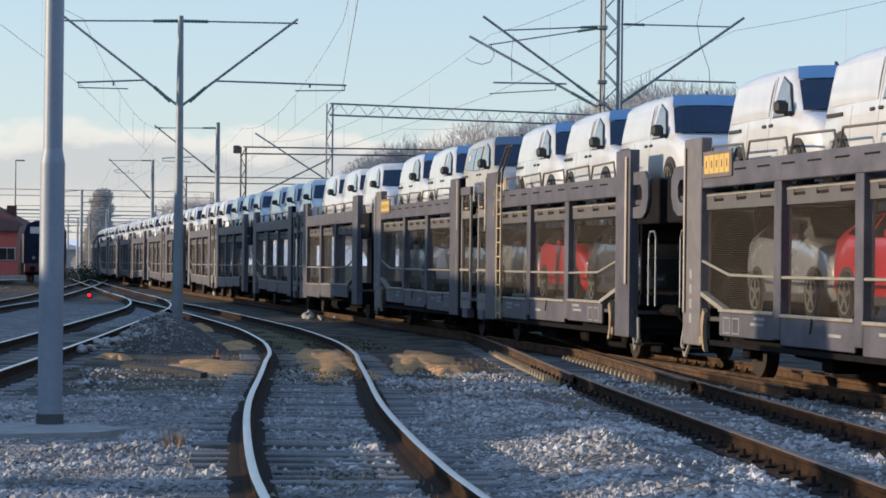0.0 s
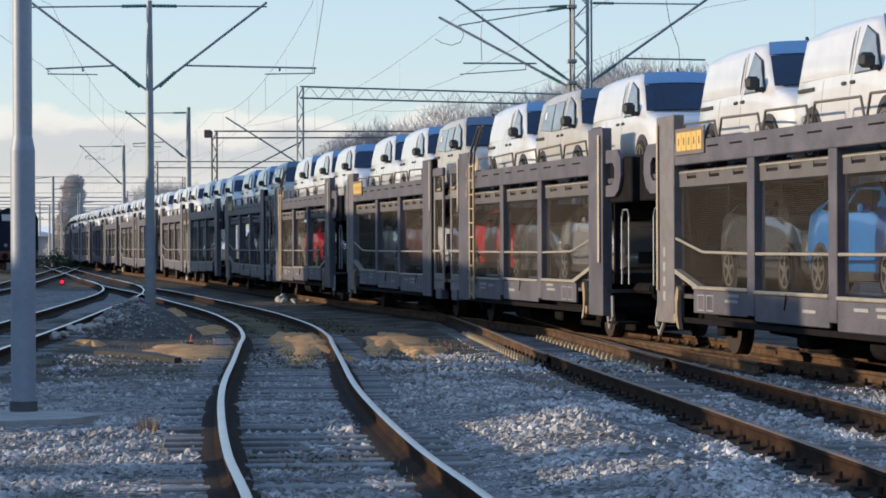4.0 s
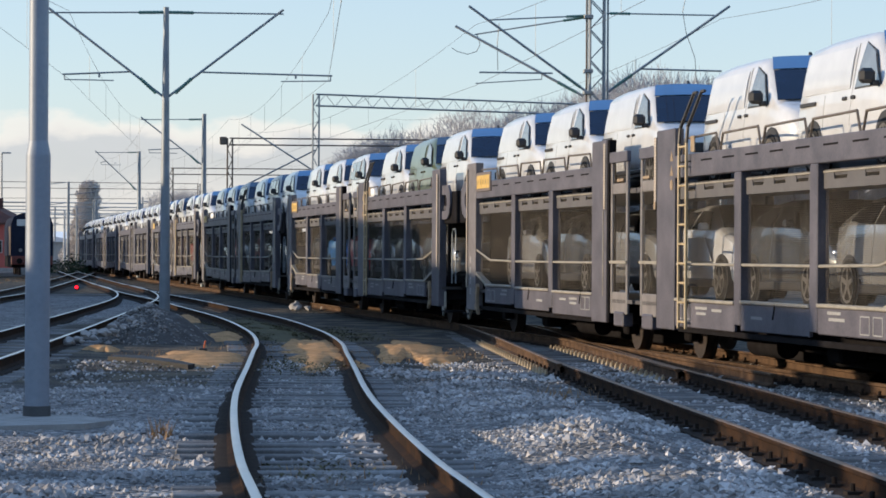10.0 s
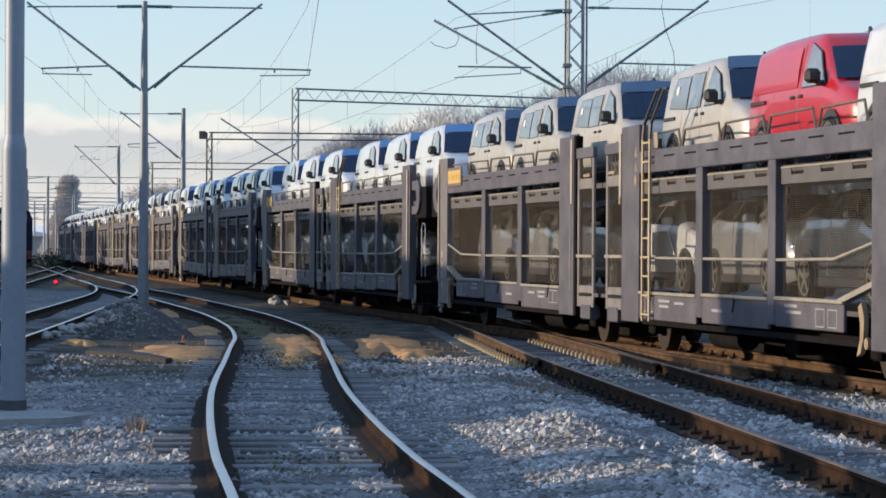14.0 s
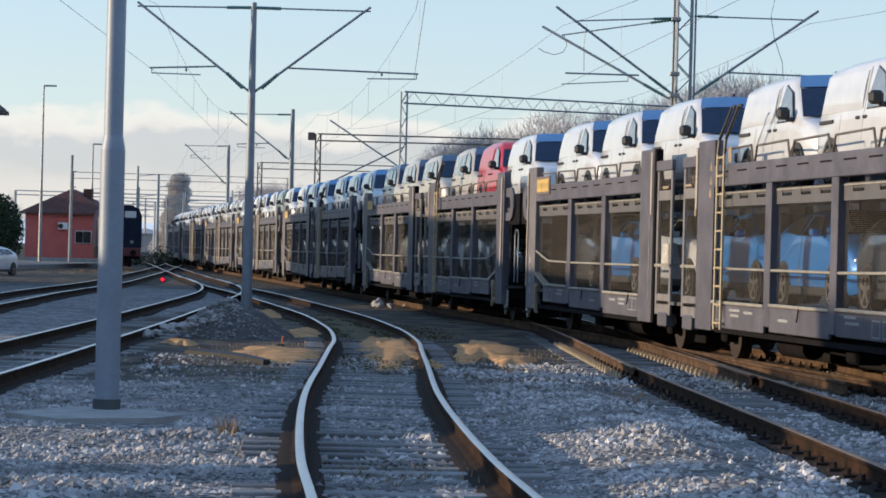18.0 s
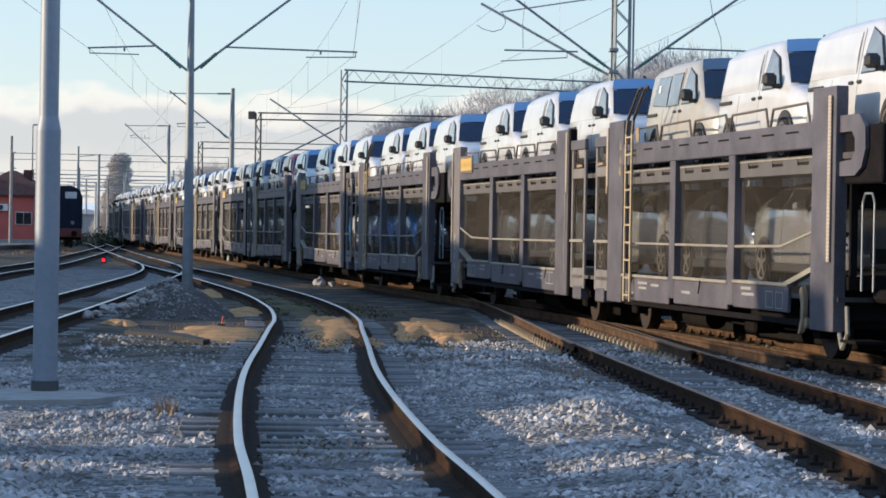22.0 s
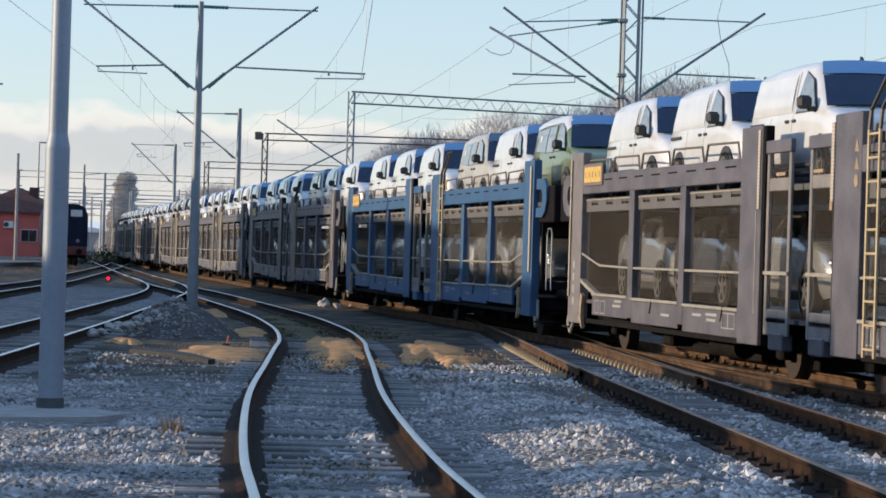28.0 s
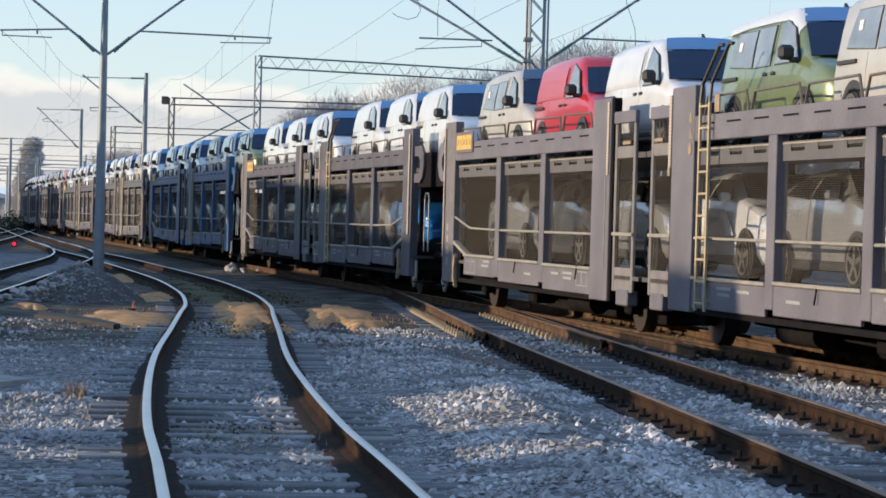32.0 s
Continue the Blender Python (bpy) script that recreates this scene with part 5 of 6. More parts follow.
def station_house():
    h = empty("station_building", "tall grey rendered station building with wide brown eaves", "building")
    part("wall", box(B(), -36, -23.0, 86.6, 116, -0.05, 7.4, 0.02), RENDER, h)
    part("roof", hip_roof(B(), -36, -23.0, 86.6, 116, 7.55, 6.5, 0.75), EAVES, h, "dark wide-eaved roof")
    for y in (88.4, 92, 96.5, 101, 105.5, 110):
        for z in (1.2, 4.6):
            w = part("window", box(B(), -23.02, -22.94, y - 0.55, y + 0.55, z, z + 1.5, 0.01), FRAME_WHITE, h)
            part("pane", box(B(), -22.945, -22.92, y - 0.45, y + 0.45, z + 0.1, z + 1.4), HOUSE_GLASS, w)
    part("canopy", box(B(), -23.0, -22.2, 92, 114, 3.05, 3.2, 0.02), EAVES, h)
    for z, y in ((5.6, 115), (4.3, 115.2), (3.45, 115)):
        k = part("wall_lamp", box(B(), -22.95, -22.62, y, y + 0.3, z, z + 0.55, 0.04), TRIM, h, "dark wall-mounted box")
        part("bracket", box(B(), -23.0, -22.7, y + 0.1, y + 0.16, z - 0.12, z - 0.06), GALV_POLE, k)
    part("downpipe", tube(B(), (-22.9, 104.4, 0), (-22.9, 104.4, 7.4), 0.06, 10), GALV, h)


station_house()


def shed(label, x0, x1, y0, y1, h, roof):
    """Plain buildings added out of view, sized to cast the yard's shade."""
    s = empty("goods_shed", label, "building", "station-side buildings")
    part("wall", box(B(), x0, x1, y0, y1, -0.05, h, 0.02), RENDER, s)
    part("roof", hip_roof(B(), x0, x1, y0, y1, h + 0.15, roof, 0.3), ROOF, s)


# unseen blocks, placed and sized only to shape sun and shade
shed("low rendered shed, unseen, added to shade the yard", -44, -26, 51.5, 62.6, 6.0, 0.7)
shed("taller rendered shed, unseen, added to shade the yard", -44, -26, 63.3, 79.8, 6.8, 0.7)
shed("low rendered annex, unseen, added where sun reaches the yard", -43, -26.2, 80.2, 85.8, 2.6, 0.4)
shed("low rendered shed, unseen, added to shade the yard", -44, -26, 26.6, 33.8, 5.3, 0.6)
shed("narrow rendered block, unseen, added to shade the wagon sills", -44, -26, 34.4, 36.9, 6.4, 0.3)
shed("low rendered shed, unseen, added to shade the yard", -44, -26, 37.6, 40.2, 5.3, 0.4)
shed("low rendered shed, unseen, added to shade the yard", -44, -26, -14, 19.7, 6.0, 0.7)
shed("low rendered annex, unseen, added where sun reaches the yard", -43, -26.2, 19.9, 21.1, 1.9, 0.2)
shed("narrow rendered block, unseen, added between two bands of sun", -44, -26, 21.3, 22.2, 6.0, 0.2)
shed("low rendered annex, unseen, added where sun reaches the yard", -43, -26.2, 40.6, 51.1, 1.9, 0.4)
shed("low rendered annex, unseen, added where sun reaches the yard", -43, -26.2, 22.4, 26.2, 3.2, 0.4)
shed("long rendered shed, unseen, added to shade the far wagons", -64, -50, 201.8, 246, 7.7, 0.8)
tagged(part("platform", box(B(), -60, -30.6, 130, 203, -0.05, 0.28, 0.03), BRICK_EARTH), "low grey concrete platform in front of the red house", "platform", kind="structure")


def street_lamp(x, y, h, reach):
    l = empty("street_lamp", "tall galvanised street lamp with a short flat arm", "lamp", "yard lamps", Matrix.Translation((x, y, 0)))
    part("column", tube(B(), (0, 0, -0.05), (0, 0, h * 0.42), 0.13, 14, 0.11), GALV, l)
    part("upper_column", tube(B(), (0, 0, h * 0.42), (0, 0, h), 0.10, 14, 0.06), GALV, l)
    part("lamp_head", box(B(), 0, reach, -0.14, 0.14, h - 0.04, h + 0.08, 0.03), GALV_POLE, l)


street_lamp(-34.55, 194, 13.4, 0.95)
street_lamp(-36.5, 230, 10.5, 0.8)
p = empty("wooden_pole", "plain grey pole with small insulator pegs", "pole", m=Matrix.Translation((-33.3, 200, 0)))
part("shaft", tube(B(), (0, 0, -0.05), (0, 0, 8.5), 0.14, 12, 0.10), CONCRETE, p)
for z in (6.0, 7.2):
    part("peg", tube(B(), (0, 0, z), (0.35, 0, z + 0.05), 0.04, 6), GALV_POLE, p)


def locomotive():
    navy = mat("locomotive_navy", (0.02, 0.025, 0.045), (0.012, 0.015, 0.028), 1.5, 0.86, 0.0, 0.02, 20)
    red = mat("locomotive_red", (0.14, 0.03, 0.024), (0.09, 0.02, 0.018), 2, 0.6)
    l = empty("diesel_locomotive", "dark blue shunting locomotive with a red buffer beam", "locomotive", m=pose(-26.5, 180.3, RT, 0, 0, 10.9))
    rings = []
    for y in (0.0, 13.0):
        rings.append([(x, y, z) for x, z in ((-1.45, 1.35), (1.45, 1.35), (1.45, 3.5), (1.25, 4.05), (0.7, 4.3), (-0.7, 4.3), (-1.25, 4.05), (-1.45, 3.5))])
    part("body", loft(B(), rings), navy, l)
    for x0, x1 in ((-1.05, -0.25), (0.25, 1.05)):
        part("cab_window", box(B(), x0, x1, -0.03, 0.02, 3.42, 3.88, 0.04), mat("pale_cab_glass", (0.5, 0.53, 0.55), (0.4, 0.43, 0.45), 3, 0.08), l, "pale reflecting cab window")
    part("underframe", box(B(), -1.4, 1.4, 0.1, 12.9, 0.55, 1.35, 0.03), UNDER, l)
    bb = part("buffer_beam", box(B(), -1.42, 1.42, -0.25, 0.1, 0.75, 1.35, 0.03), red, l, "red buffer beam")
    for x in (-0.87, 0.87):
        part("buffer", tube(B(), (x, -0.25, 1.0), (x, -0.75, 1.0), 0.2, 14), UNDER, bb)
        part("headlamp", tube(B(), (x * 0.9, 0, 1.75), (x * 0.9, -0.06, 1.75), 0.13, 12), LAMP_GLASS, l)
        for y in (1.6, 4.2, 8.8, 11.4):
            part("rail_wheel", tube(B(), (x * 0.8, y, 0.45), (x * 0.98, y, 0.45), 0.45, 16), WHEEL_STEEL, l)
    buff = mat("locomotive_side_ochre", (0.13, 0.09, 0.06), (0.09, 0.06, 0.04), 1.5, 0.5)
    part("side_panel", box(B(), -1.475, -1.44, 0.05, 4.0, 1.4, 3.4, 0.005), buff, l, "dark brown side panel")
    part("handrail", pipe(B(), [(1.5, -0.1, 1.4), (1.5, -0.1, 2.4)], 0.03, 6), GALV, l)


locomotive()


def parked_car(x, y, turn, paint, label):
    c = car(paint, label, False, True)
    c.name = "parked_car"
    tagged(c, label, "car", "parked cars")
    c["group"] = "parked cars"
    c.matrix_basis = pose(x, y, -0.03, 0, 0, turn)


parked_car(-26.7, 135, -104, VAN_WHITE, "white hatchback parked by the station building")
parked_car(-32.6, 165, -100, VAN_WHITE, "white car parked behind another by the hedge")
parked_car(-29.9, 141, -82, CAR_GREY, "dark car parked by the station building")

# ---- trees and far things ----
# bark and twigs are lightened: distance haze is put into their colours
BARK = mat("haze_pale_bark", (0.26, 0.245, 0.24), (0.15, 0.14, 0.14), 3, 0.9, 0.0, 0.08, 20)
HAZE_TWIG = mat("haze_pale_twigs", (0.40, 0.405, 0.43), (0.31, 0.31, 0.33), 2, 0.9)
LEAF = mat("evergreen_leaf", (0.03, 0.05, 0.022), (0.015, 0.028, 0.013), 1, 0.8, 0.0, 0.0, 10)


def stick(verts, faces, a, b, r0, r1):
    d = (b - a).normalized()
    u = d.orthogonal().normalized()
    v = d.cross(u)
    k = len(verts)
    for p, r in ((a, r0), (b, r1)):
        for i in range(3):
            w = 2 * math.pi * i / 3
            verts.append(p + (u * math.cos(w) + v * math.sin(w)) * r)
    for i in range(3):
        j = (i + 1) % 3
        faces.append((k + i, k + j, k + 3 + j, k + 3 + i))


def bare_tree(seed, h, spread, label, depth=5, twig=0.02, fine=8000):
    """Trunk and limbs in one part, the crown of fine twigs in another."""
    rnd = random.Random(seed)
    tv, tf, cv, cf = [], [], [], []

    for i in range(fine):     # brushwood that fills the crown
        a = Vector((rnd.gauss(0, 1), rnd.gauss(0, 1), rnd.gauss(0, 1))).normalized() * rnd.uniform(0.1, 1.0) ** 0.5
        wob = 1 + 0.35 * noise.noise(a * 2.3 + Vector((seed, 0, 0)))
        c = Vector((a.x * h * 0.26 * wob, a.y * h * 0.26 * wob, h * (0.60 + 0.37 * a.z * wob)))
        d = (a + Vector((rnd.uniform(-1, 1), rnd.uniform(-1, 1), rnd.uniform(-0.2, 1.3))) * 0.8).normalized()
        stick(cv, cf, c, c + d * rnd.uniform(0.3, 1.1), twig, twig * 0.5)

    def grow(p, d, length, r, level):
        q = p + d * length
        if level <= 2:
            stick(tv, tf, p, q, r, r * 0.72)
        else:
            stick(cv, cf, p, q, max(r, twig), max(r * 0.6, twig * 0.8))
        if level >= depth:
            return
        for i in range(rnd.choice((3, 3, 4)) if level < 3 else 3):
            a = Vector((rnd.uniform(-1, 1), rnd.uniform(-1, 1), rnd.uniform(-0.15, 0.7)))
            nd = (d + a * spread).normalized()
            grow(p.lerp(q, rnd.uniform(0.45, 1.0)), nd, length * rnd.uniform(0.58, 0.8), r * 0.55, level + 1)

    grow(Vector((0, 0, -0.1)), Vector((0, 0, 1)), h * 0.33, h * 0.018, 0)
    t = empty("bare_tree", label, "tree", "bare trees behind the yard")
    for name, v, f, m in (("trunk", tv, tf, BARK), ("crown", cv, cf, HAZE_TWIG)):
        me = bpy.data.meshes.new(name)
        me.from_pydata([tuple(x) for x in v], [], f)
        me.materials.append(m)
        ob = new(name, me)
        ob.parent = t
    return t


rt = random.Random(5)
protos = [bare_tree(3, 15, 0.6, "bare winter tree with a fine grey-brown crown", 5, 0.024, 8000), bare_tree(8, 15, 0.65, "bare winter tree with a spreading grey-brown crown", 5, 0.024, 7000), bare_tree(14, 16, 0.6, "tall bare winter tree with upright twigs", 5, 0.024, 6000)]
for i in range(62):
    x = -8 + i * 0.9 + rt.uniform(-1.2, 1.2)
    y = 268 + rt.uniform(-8, 14)
    k = (12.5 + 0.25 * min(x + 6.6, 30)) / 15.3 + rt.uniform(-0.06, 0.05)
    m4 = pose(x, y, 0, 0, 0, rt.uniform(0, 360)) @ Matrix.Diagonal((k, k, k, 1))
    if i < 3:
        protos[i].matrix_basis = m4
    else:
        copy_thing(protos[i % 3], m4 if protos[i % 3].scale.x == 1 else m4 @ Matrix.Diagonal((1 / protos[i % 3].scale.x, 1 / protos[i % 3].scale.y, 1 / protos[i % 3].scale.z, 1)))
for i in range(14):
    x = -49 + i * 1.35 + rt.uniform(-0.5, 0.5)
    copy_thing(protos[i % 3], pose(x, 440 + rt.uniform(-12, 12), 0, 0, 0, rt.uniform(0, 360)) @ Matrix.Scale(0.62 + rt.uniform(-0.14, 0.1), 4))
for x, y, k in ((-32.2, 330, 0.70), (-30.6, 333, 0.78), (-29.2, 328, 0.72), (-27.6, 331, 0.78), (-26.2, 329, 0.70), (-34.2, 345, 0.52), (-36, 350, 0.5)):
    copy_thing(protos[int(-x) % 3], pose(x, y, 0, 0, 0, x * 37) @ Matrix.Scale(k, 4))
for x, y in ((-35.2, 184), (-36.4, 186), (-38.0, 183)):
    copy_thing(protos[1], pose(x, y, 0, 0, 0, x * 20) @ Matrix.Scale(0.43, 4))


def clump(name, label, category, spots, leaf, seed, material):
    """A mass of small leaves round several centres (x, y, z, radius x, radius z)."""
    rnd = random.Random(seed)
    v, f = [], []
    for x, y, z, rx, rz, n in spots:
        for i in range(n):
            a = Vector((rnd.gauss(0, 1), rnd.gauss(0, 1), rnd.gauss(0, 1))).normalized() * rnd.uniform(0.55, 1.05)
            c = Vector((x + a.x * rx, y + a.y * rx, z + a.z * rz))
            u = Vector((rnd.uniform(-1, 1), rnd.uniform(-1, 1), rnd.uniform(-1, 1))).normalized() * leaf
            w = u.orthogonal().normalized() * leaf * 0.7
            k = len(v)
            v += [c - u, c + w, c + u, c - w]
            f.append((k, k + 1, k + 2, k + 3))
    me = bpy.data.meshes.new(name)
    me.from_pydata([tuple(p) for p in v], [], f)
    me.materials.append(material)
    ob = new(name, me)
    return tagged(ob, label, category, kind="stuff")


ri = random.Random(41)
# ivy greyed in its base colour to paint the haze
clump("ivy_growth", "ivy-covered crowns among the bare trees, greyed by painted haze", "trees", [(-6.5 + i * 1.15 + ri.uniform(-0.6, 0.6), 262 + ri.uniform(-4, 4), 9.2 + 0.16 * i + ri.uniform(-1.6, 0.9), ri.uniform(0.8, 1.9), ri.uniform(0.7, 1.8), 420) for i in range(26)], 0.17, 17, mat("haze_grey_ivy", (0.20, 0.205, 0.20), (0.14, 0.145, 0.145), 1, 0.85))
clump("hedge", "dark overgrown evergreen hedge beside the house", "hedge", [(-33.3 - i * 1.1, 172 + i * 0.6, 2.2 + 0.4 * math.sin(i * 1.7), 1.5, 2.6 + 0.3 * (i % 3), 5200) for i in range(8)], 0.10, 4, LEAF)
clump("shrubs", "low dark shrubs along the far track side", "shrubs", [(-32 + i * 0.9, 222 + (i * 7) % 19, 0.35, 1.5, 0.55 + 0.25 * (i % 4), 420) for i in range(16)], 0.10, 9, LEAF)


def brown_tree():
    """A tall narrow tree that has kept its dry leaves, beyond the end of the train."""
    t = empty("brown_leaved_tree", "tall narrow tree beyond the train, dry brown leaves paled by painted haze", "tree", m=Matrix.Translation((-53, 420, 0)))
    part("trunk", tube(B(), (0, 0, -0.05), (0.3, 0, 12.0), 0.3, 8, 0.08), BARK, t)
    spots = [(-0.9 + 0.11 * i + 0.3 * math.sin(i * 2.1), 0, 0.8 + 0.95 * i, 2.9 - 0.10 * i, 1.25, 2400) for i in range(13)]
    spots += [(-3.3 + 0.5 * i, 1, 1.2 + 0.4 * i, 1.5, 1.6, 500) for i in range(4)]
    # brown leaves paled in their colour to paint the haze
    crown = clump("crown", "", "", spots, 0.12, 15, mat("haze_pale_brown_leaf", (0.58, 0.535, 0.50), (0.50, 0.46, 0.43), 0.5, 0.9))
    crown.parent = t
    del crown["kind"]


brown_tree()
far_wall = mat("pale_far_render", (0.45, 0.44, 0.43), (0.36, 0.35, 0.35), 0.3, 0.9)
for x, y, w, d, h in ((-60, 430, 7, 8, 3.6), (-76, 520, 9, 8, 4.5)):
    b = empty("far_building", "pale distant block beyond the yard", "building", "far town", Matrix.Translation((x, y, 0)))
    part("wall", box(B(), -w / 2, w / 2, 0, d, -0.05, h, 0.05), far_wall, b)
    part("roof", hip_roof(B(), -w / 2, w / 2, 0, d, h, 0.8, 0.3, "x"), far_wall, b)


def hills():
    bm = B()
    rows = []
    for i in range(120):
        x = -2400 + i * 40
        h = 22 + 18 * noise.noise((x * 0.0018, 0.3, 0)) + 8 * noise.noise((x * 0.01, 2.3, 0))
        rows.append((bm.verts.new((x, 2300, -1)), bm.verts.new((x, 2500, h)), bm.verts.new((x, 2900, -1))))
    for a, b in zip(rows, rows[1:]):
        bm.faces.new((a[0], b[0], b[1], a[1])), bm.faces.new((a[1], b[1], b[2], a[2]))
    # a faint glow and pale colour paint the haze over the hills
    tagged(part("backdrop", bm, glow("haze_glow_hill", (0.46, 0.48, 0.50), 0.62), None, "", 0), "low wooded hills on the horizon, glowing for haze", "hills", kind="structure")


hills()

# ---- small things in the yard ----


def mound():
    bm = B()
    n, k = 34, 14
    rows = []
    for j in range(k + 1):
        r = j / k
        row = []
        for i in range(n):
            a = 2 * math.pi * i / n
            x, y = 1.25 * r * math.cos(a), 2.6 * r * math.sin(a)
            z = 0.68 * (1 - r ** 1.4) + (0.14 * noise.noise((x * 2.2, y * 1.4, 7)) + 0.07 * noise.noise((x * 6, y * 4, 2))) * (1 - r * 0.6) - 0.10 * r
            row.append(bm.verts.new((x, y, z)))
        rows.append(row)
    for a, b in zip(rows, rows[1:]):
        for i in range(n):
            j = (i + 1) % n
            if a is rows[0]:
                continue
            bm.faces.new((a[i], a[j], b[j], b[i]))
    bm.faces.new(rows[1])
    for v in rows[0]:
        bm.verts.remove(v)
    bmesh.ops.recalc_face_normals(bm, faces=bm.faces[:])
    ob = part("earth_mound", bm, mat("dark_spoil", (0.13, 0.125, 0.12), (0.055, 0.05, 0.048), 4, 0.95, 0.0, 0.3, 25), None, "", 60)
    ob.matrix_basis = pose(-5.3, 53.6, 0, 0, 0, 8)
    tagged(ob, "low heap of dark earth and rubble between the tracks", "heap")


mound()


def stone(name, label, category, x, y, z, r, material, seed, flat=0.8):
    bm = B()
    bmesh.ops.create_icosphere(bm, subdivisions=2 if r > 0.13 else 1, radius=1)
    for v in bm.verts:
        v.co *= 1 + 0.55 * noise.noise(v.co * 1.3 + Vector((seed, 0, 0)))
        v.co.z *= flat
    bmesh.ops.scale(bm, vec=(r, r, r), verts=bm.verts[:])
    ob = part(name, bm, material, None, "", 18)
    ob.matrix_basis = pose(x, y, z, 0, 0, seed * 50)
    return tagged(ob, label, category)


PALE_STONE = mat("pale_rock", (0.42, 0.40, 0.38), (0.27, 0.26, 0.25), 3, 0.9, 0.0, 0.08, 18)
stone("boulder", "pale rounded boulder lying beside the rails", "rock", -3.75, 82, 0.10, 0.20, PALE_STONE, 1)
stone("boulder", "small pale boulder beside a larger one", "rock", -3.35, 81.6, 0.06, 0.13, PALE_STONE, 2)
stone("boulder", "small pale boulder by the train's track", "rock", -2.95, 83, 0.04, 0.10, PALE_STONE, 3)
rr = random.Random(12)
for i in range(30):
    u = rr.random()
    x, y = -6.75 + 1.3 * u + rr.uniform(-0.2, 0.2), 49.4 + 4.0 * u + rr.uniform(-0.5, 0.5)
    r = rr.uniform(0.045, 0.14)
    stone("rubble_block", "broken pale concrete lump on the earth mound", "rubble", x, y, r * 0.4 + 0.42 * u ** 1.5, r, PALE_STONE, 10 + i, 0.6)
t = B()
prism(t, [(-5.1, 43.4), (-4.75, 43.0), (-4.2, 42.1), (-3.5, 40.3), (-3.42, 40.6), (-4.0, 42.6), (-4.6, 43.9), (-5.0, 44.2)], -0.08, 0.035, "z")
tagged(part("rubber_mat", t, mat("dark_rubber_sheet", (0.03, 0.03, 0.032), (0.02, 0.02, 0.02), 4, 0.7, 0, 0.05, 20)), "dark crumpled sheet lying on the ballast", "sheet")
k = empty("marker_peg", "small orange marker peg on a dark foot", "marker", m=Matrix.Translation((-3.88, 48.0, -0.02)))
part("peg", tube(B(), (0, 0, 0.03), (0.03, 0, 0.17), 0.014, 8), mat("orange_plastic", (0.6, 0.14, 0.04), (0.5, 0.1, 0.03), 6, 0.5), k)
part("foot", box(B(), -0.09, 0.06, -0.05, 0.05, -0.02, 0.03, 0.01), TRIM, k)
k = empty("dwarf_signal", "low dark shunting signal showing a red light", "signal", m=Matrix.Translation((-16.35, 126, -0.03)))
part("housing", box(B(), -0.10, 0.10, -0.06, 0.1, 0.0, 0.24, 0.03), UNDER, k)
part("lens", tube(B(), (0, -0.06, 0.13), (0, -0.09, 0.13), 0.075, 14), glow("red_signal_light", (1.0, 0.008, 0.02), 3.0), k, "glowing red lens")


def soil_patch(x, y, rx, ry, shear, seed, grown=False):
    """A low patch of sandy earth that has washed over the stones."""
    bm = B()
    n, k = 30, 7
    rows = []
    for j in range(1, k + 1):
        r = j / k
        row = []
        for i in range(n):
            a = 2 * math.pi * i / n
            wob = 1 + 0.75 * noise.noise((math.cos(a) * 1.7, math.sin(a) * 1.7, seed)) + 0.22 * noise.noise((math.cos(a) * 5, math.sin(a) * 5, seed + 4))
            dx, dy = rx * r * wob * math.cos(a), ry * r * wob * math.sin(a)
            px, py = x + dx + shear * dy, y + dy
            row.append(bm.verts.new((px, py, ground_height(px, py) + 0.085 * (1 - r ** 3) - 0.02 * r + 0.025 * noise.noise((px * 4, py * 2, 1)))))
        rows.append(row)
    bm.faces.new(rows[0])
    for a, b in zip(rows, rows[1:]):
        for i in range(n):
            j = (i + 1) % n
            bm.faces.new((a[i], a[j], b[j], b[i]))
    bmesh.ops.recalc_face_normals(bm, faces=bm.faces[:])
    if grown:
        tagged(part("moss_bed", bm, MOSS_BED, None, "", 60), "olive bed of moss and dead grass between the rails", "moss", "overgrown track beds")
        return
    soil = mat("sandy_soil", (0.56, 0.33, 0.16), (0.24, 0.15, 0.075), 3.0, 0.95, 0.0, 0.25, 22)
    tagged(part("soil_patch", bm, soil, None, "", 60), "patch of bare sandy brown earth among the ballast", "soil", "bare earth patches")


for i, (x, y, rx, ry, sh) in enumerate(((-1.62, 47.2, 0.80, 7.4, -0.045), (-0.22, 48.5, 0.70, 6.4, -0.03), (-2.3, 51.5, 0.42, 3.4, -0.05), (0.35, 44.2, 0.4, 2.0, -0.03), (-3.6, 44.3, 0.8, 2.6, -0.12), (-4.0, 55.2, 0.5, 2.0, -0.08), (-6.3, 70, 0.5, 4.0, -0.09), (-5.6, 47.3, 0.35, 0.9, -0.1))):
    soil_patch(x, y, rx, ry, sh, i * 3.7)


MOSS_BED = mat("moss_bed", (0.125, 0.115, 0.07), (0.07, 0.066, 0.045), 2.5, 0.95, 0.0, 0.3, 18)
for i, y in enumerate((53.5, 57.5, 62.0, 67.0)):
    x = float(np.interp(y, [q.y for q in NEAR], [q.x for q in NEAR]))
    soil_patch(x, y, 0.50, 3.3, float(np.interp(y + 1, [q.y for q in NEAR], [q.x for q in NEAR])) - x, 40 + i * 2.3, True)


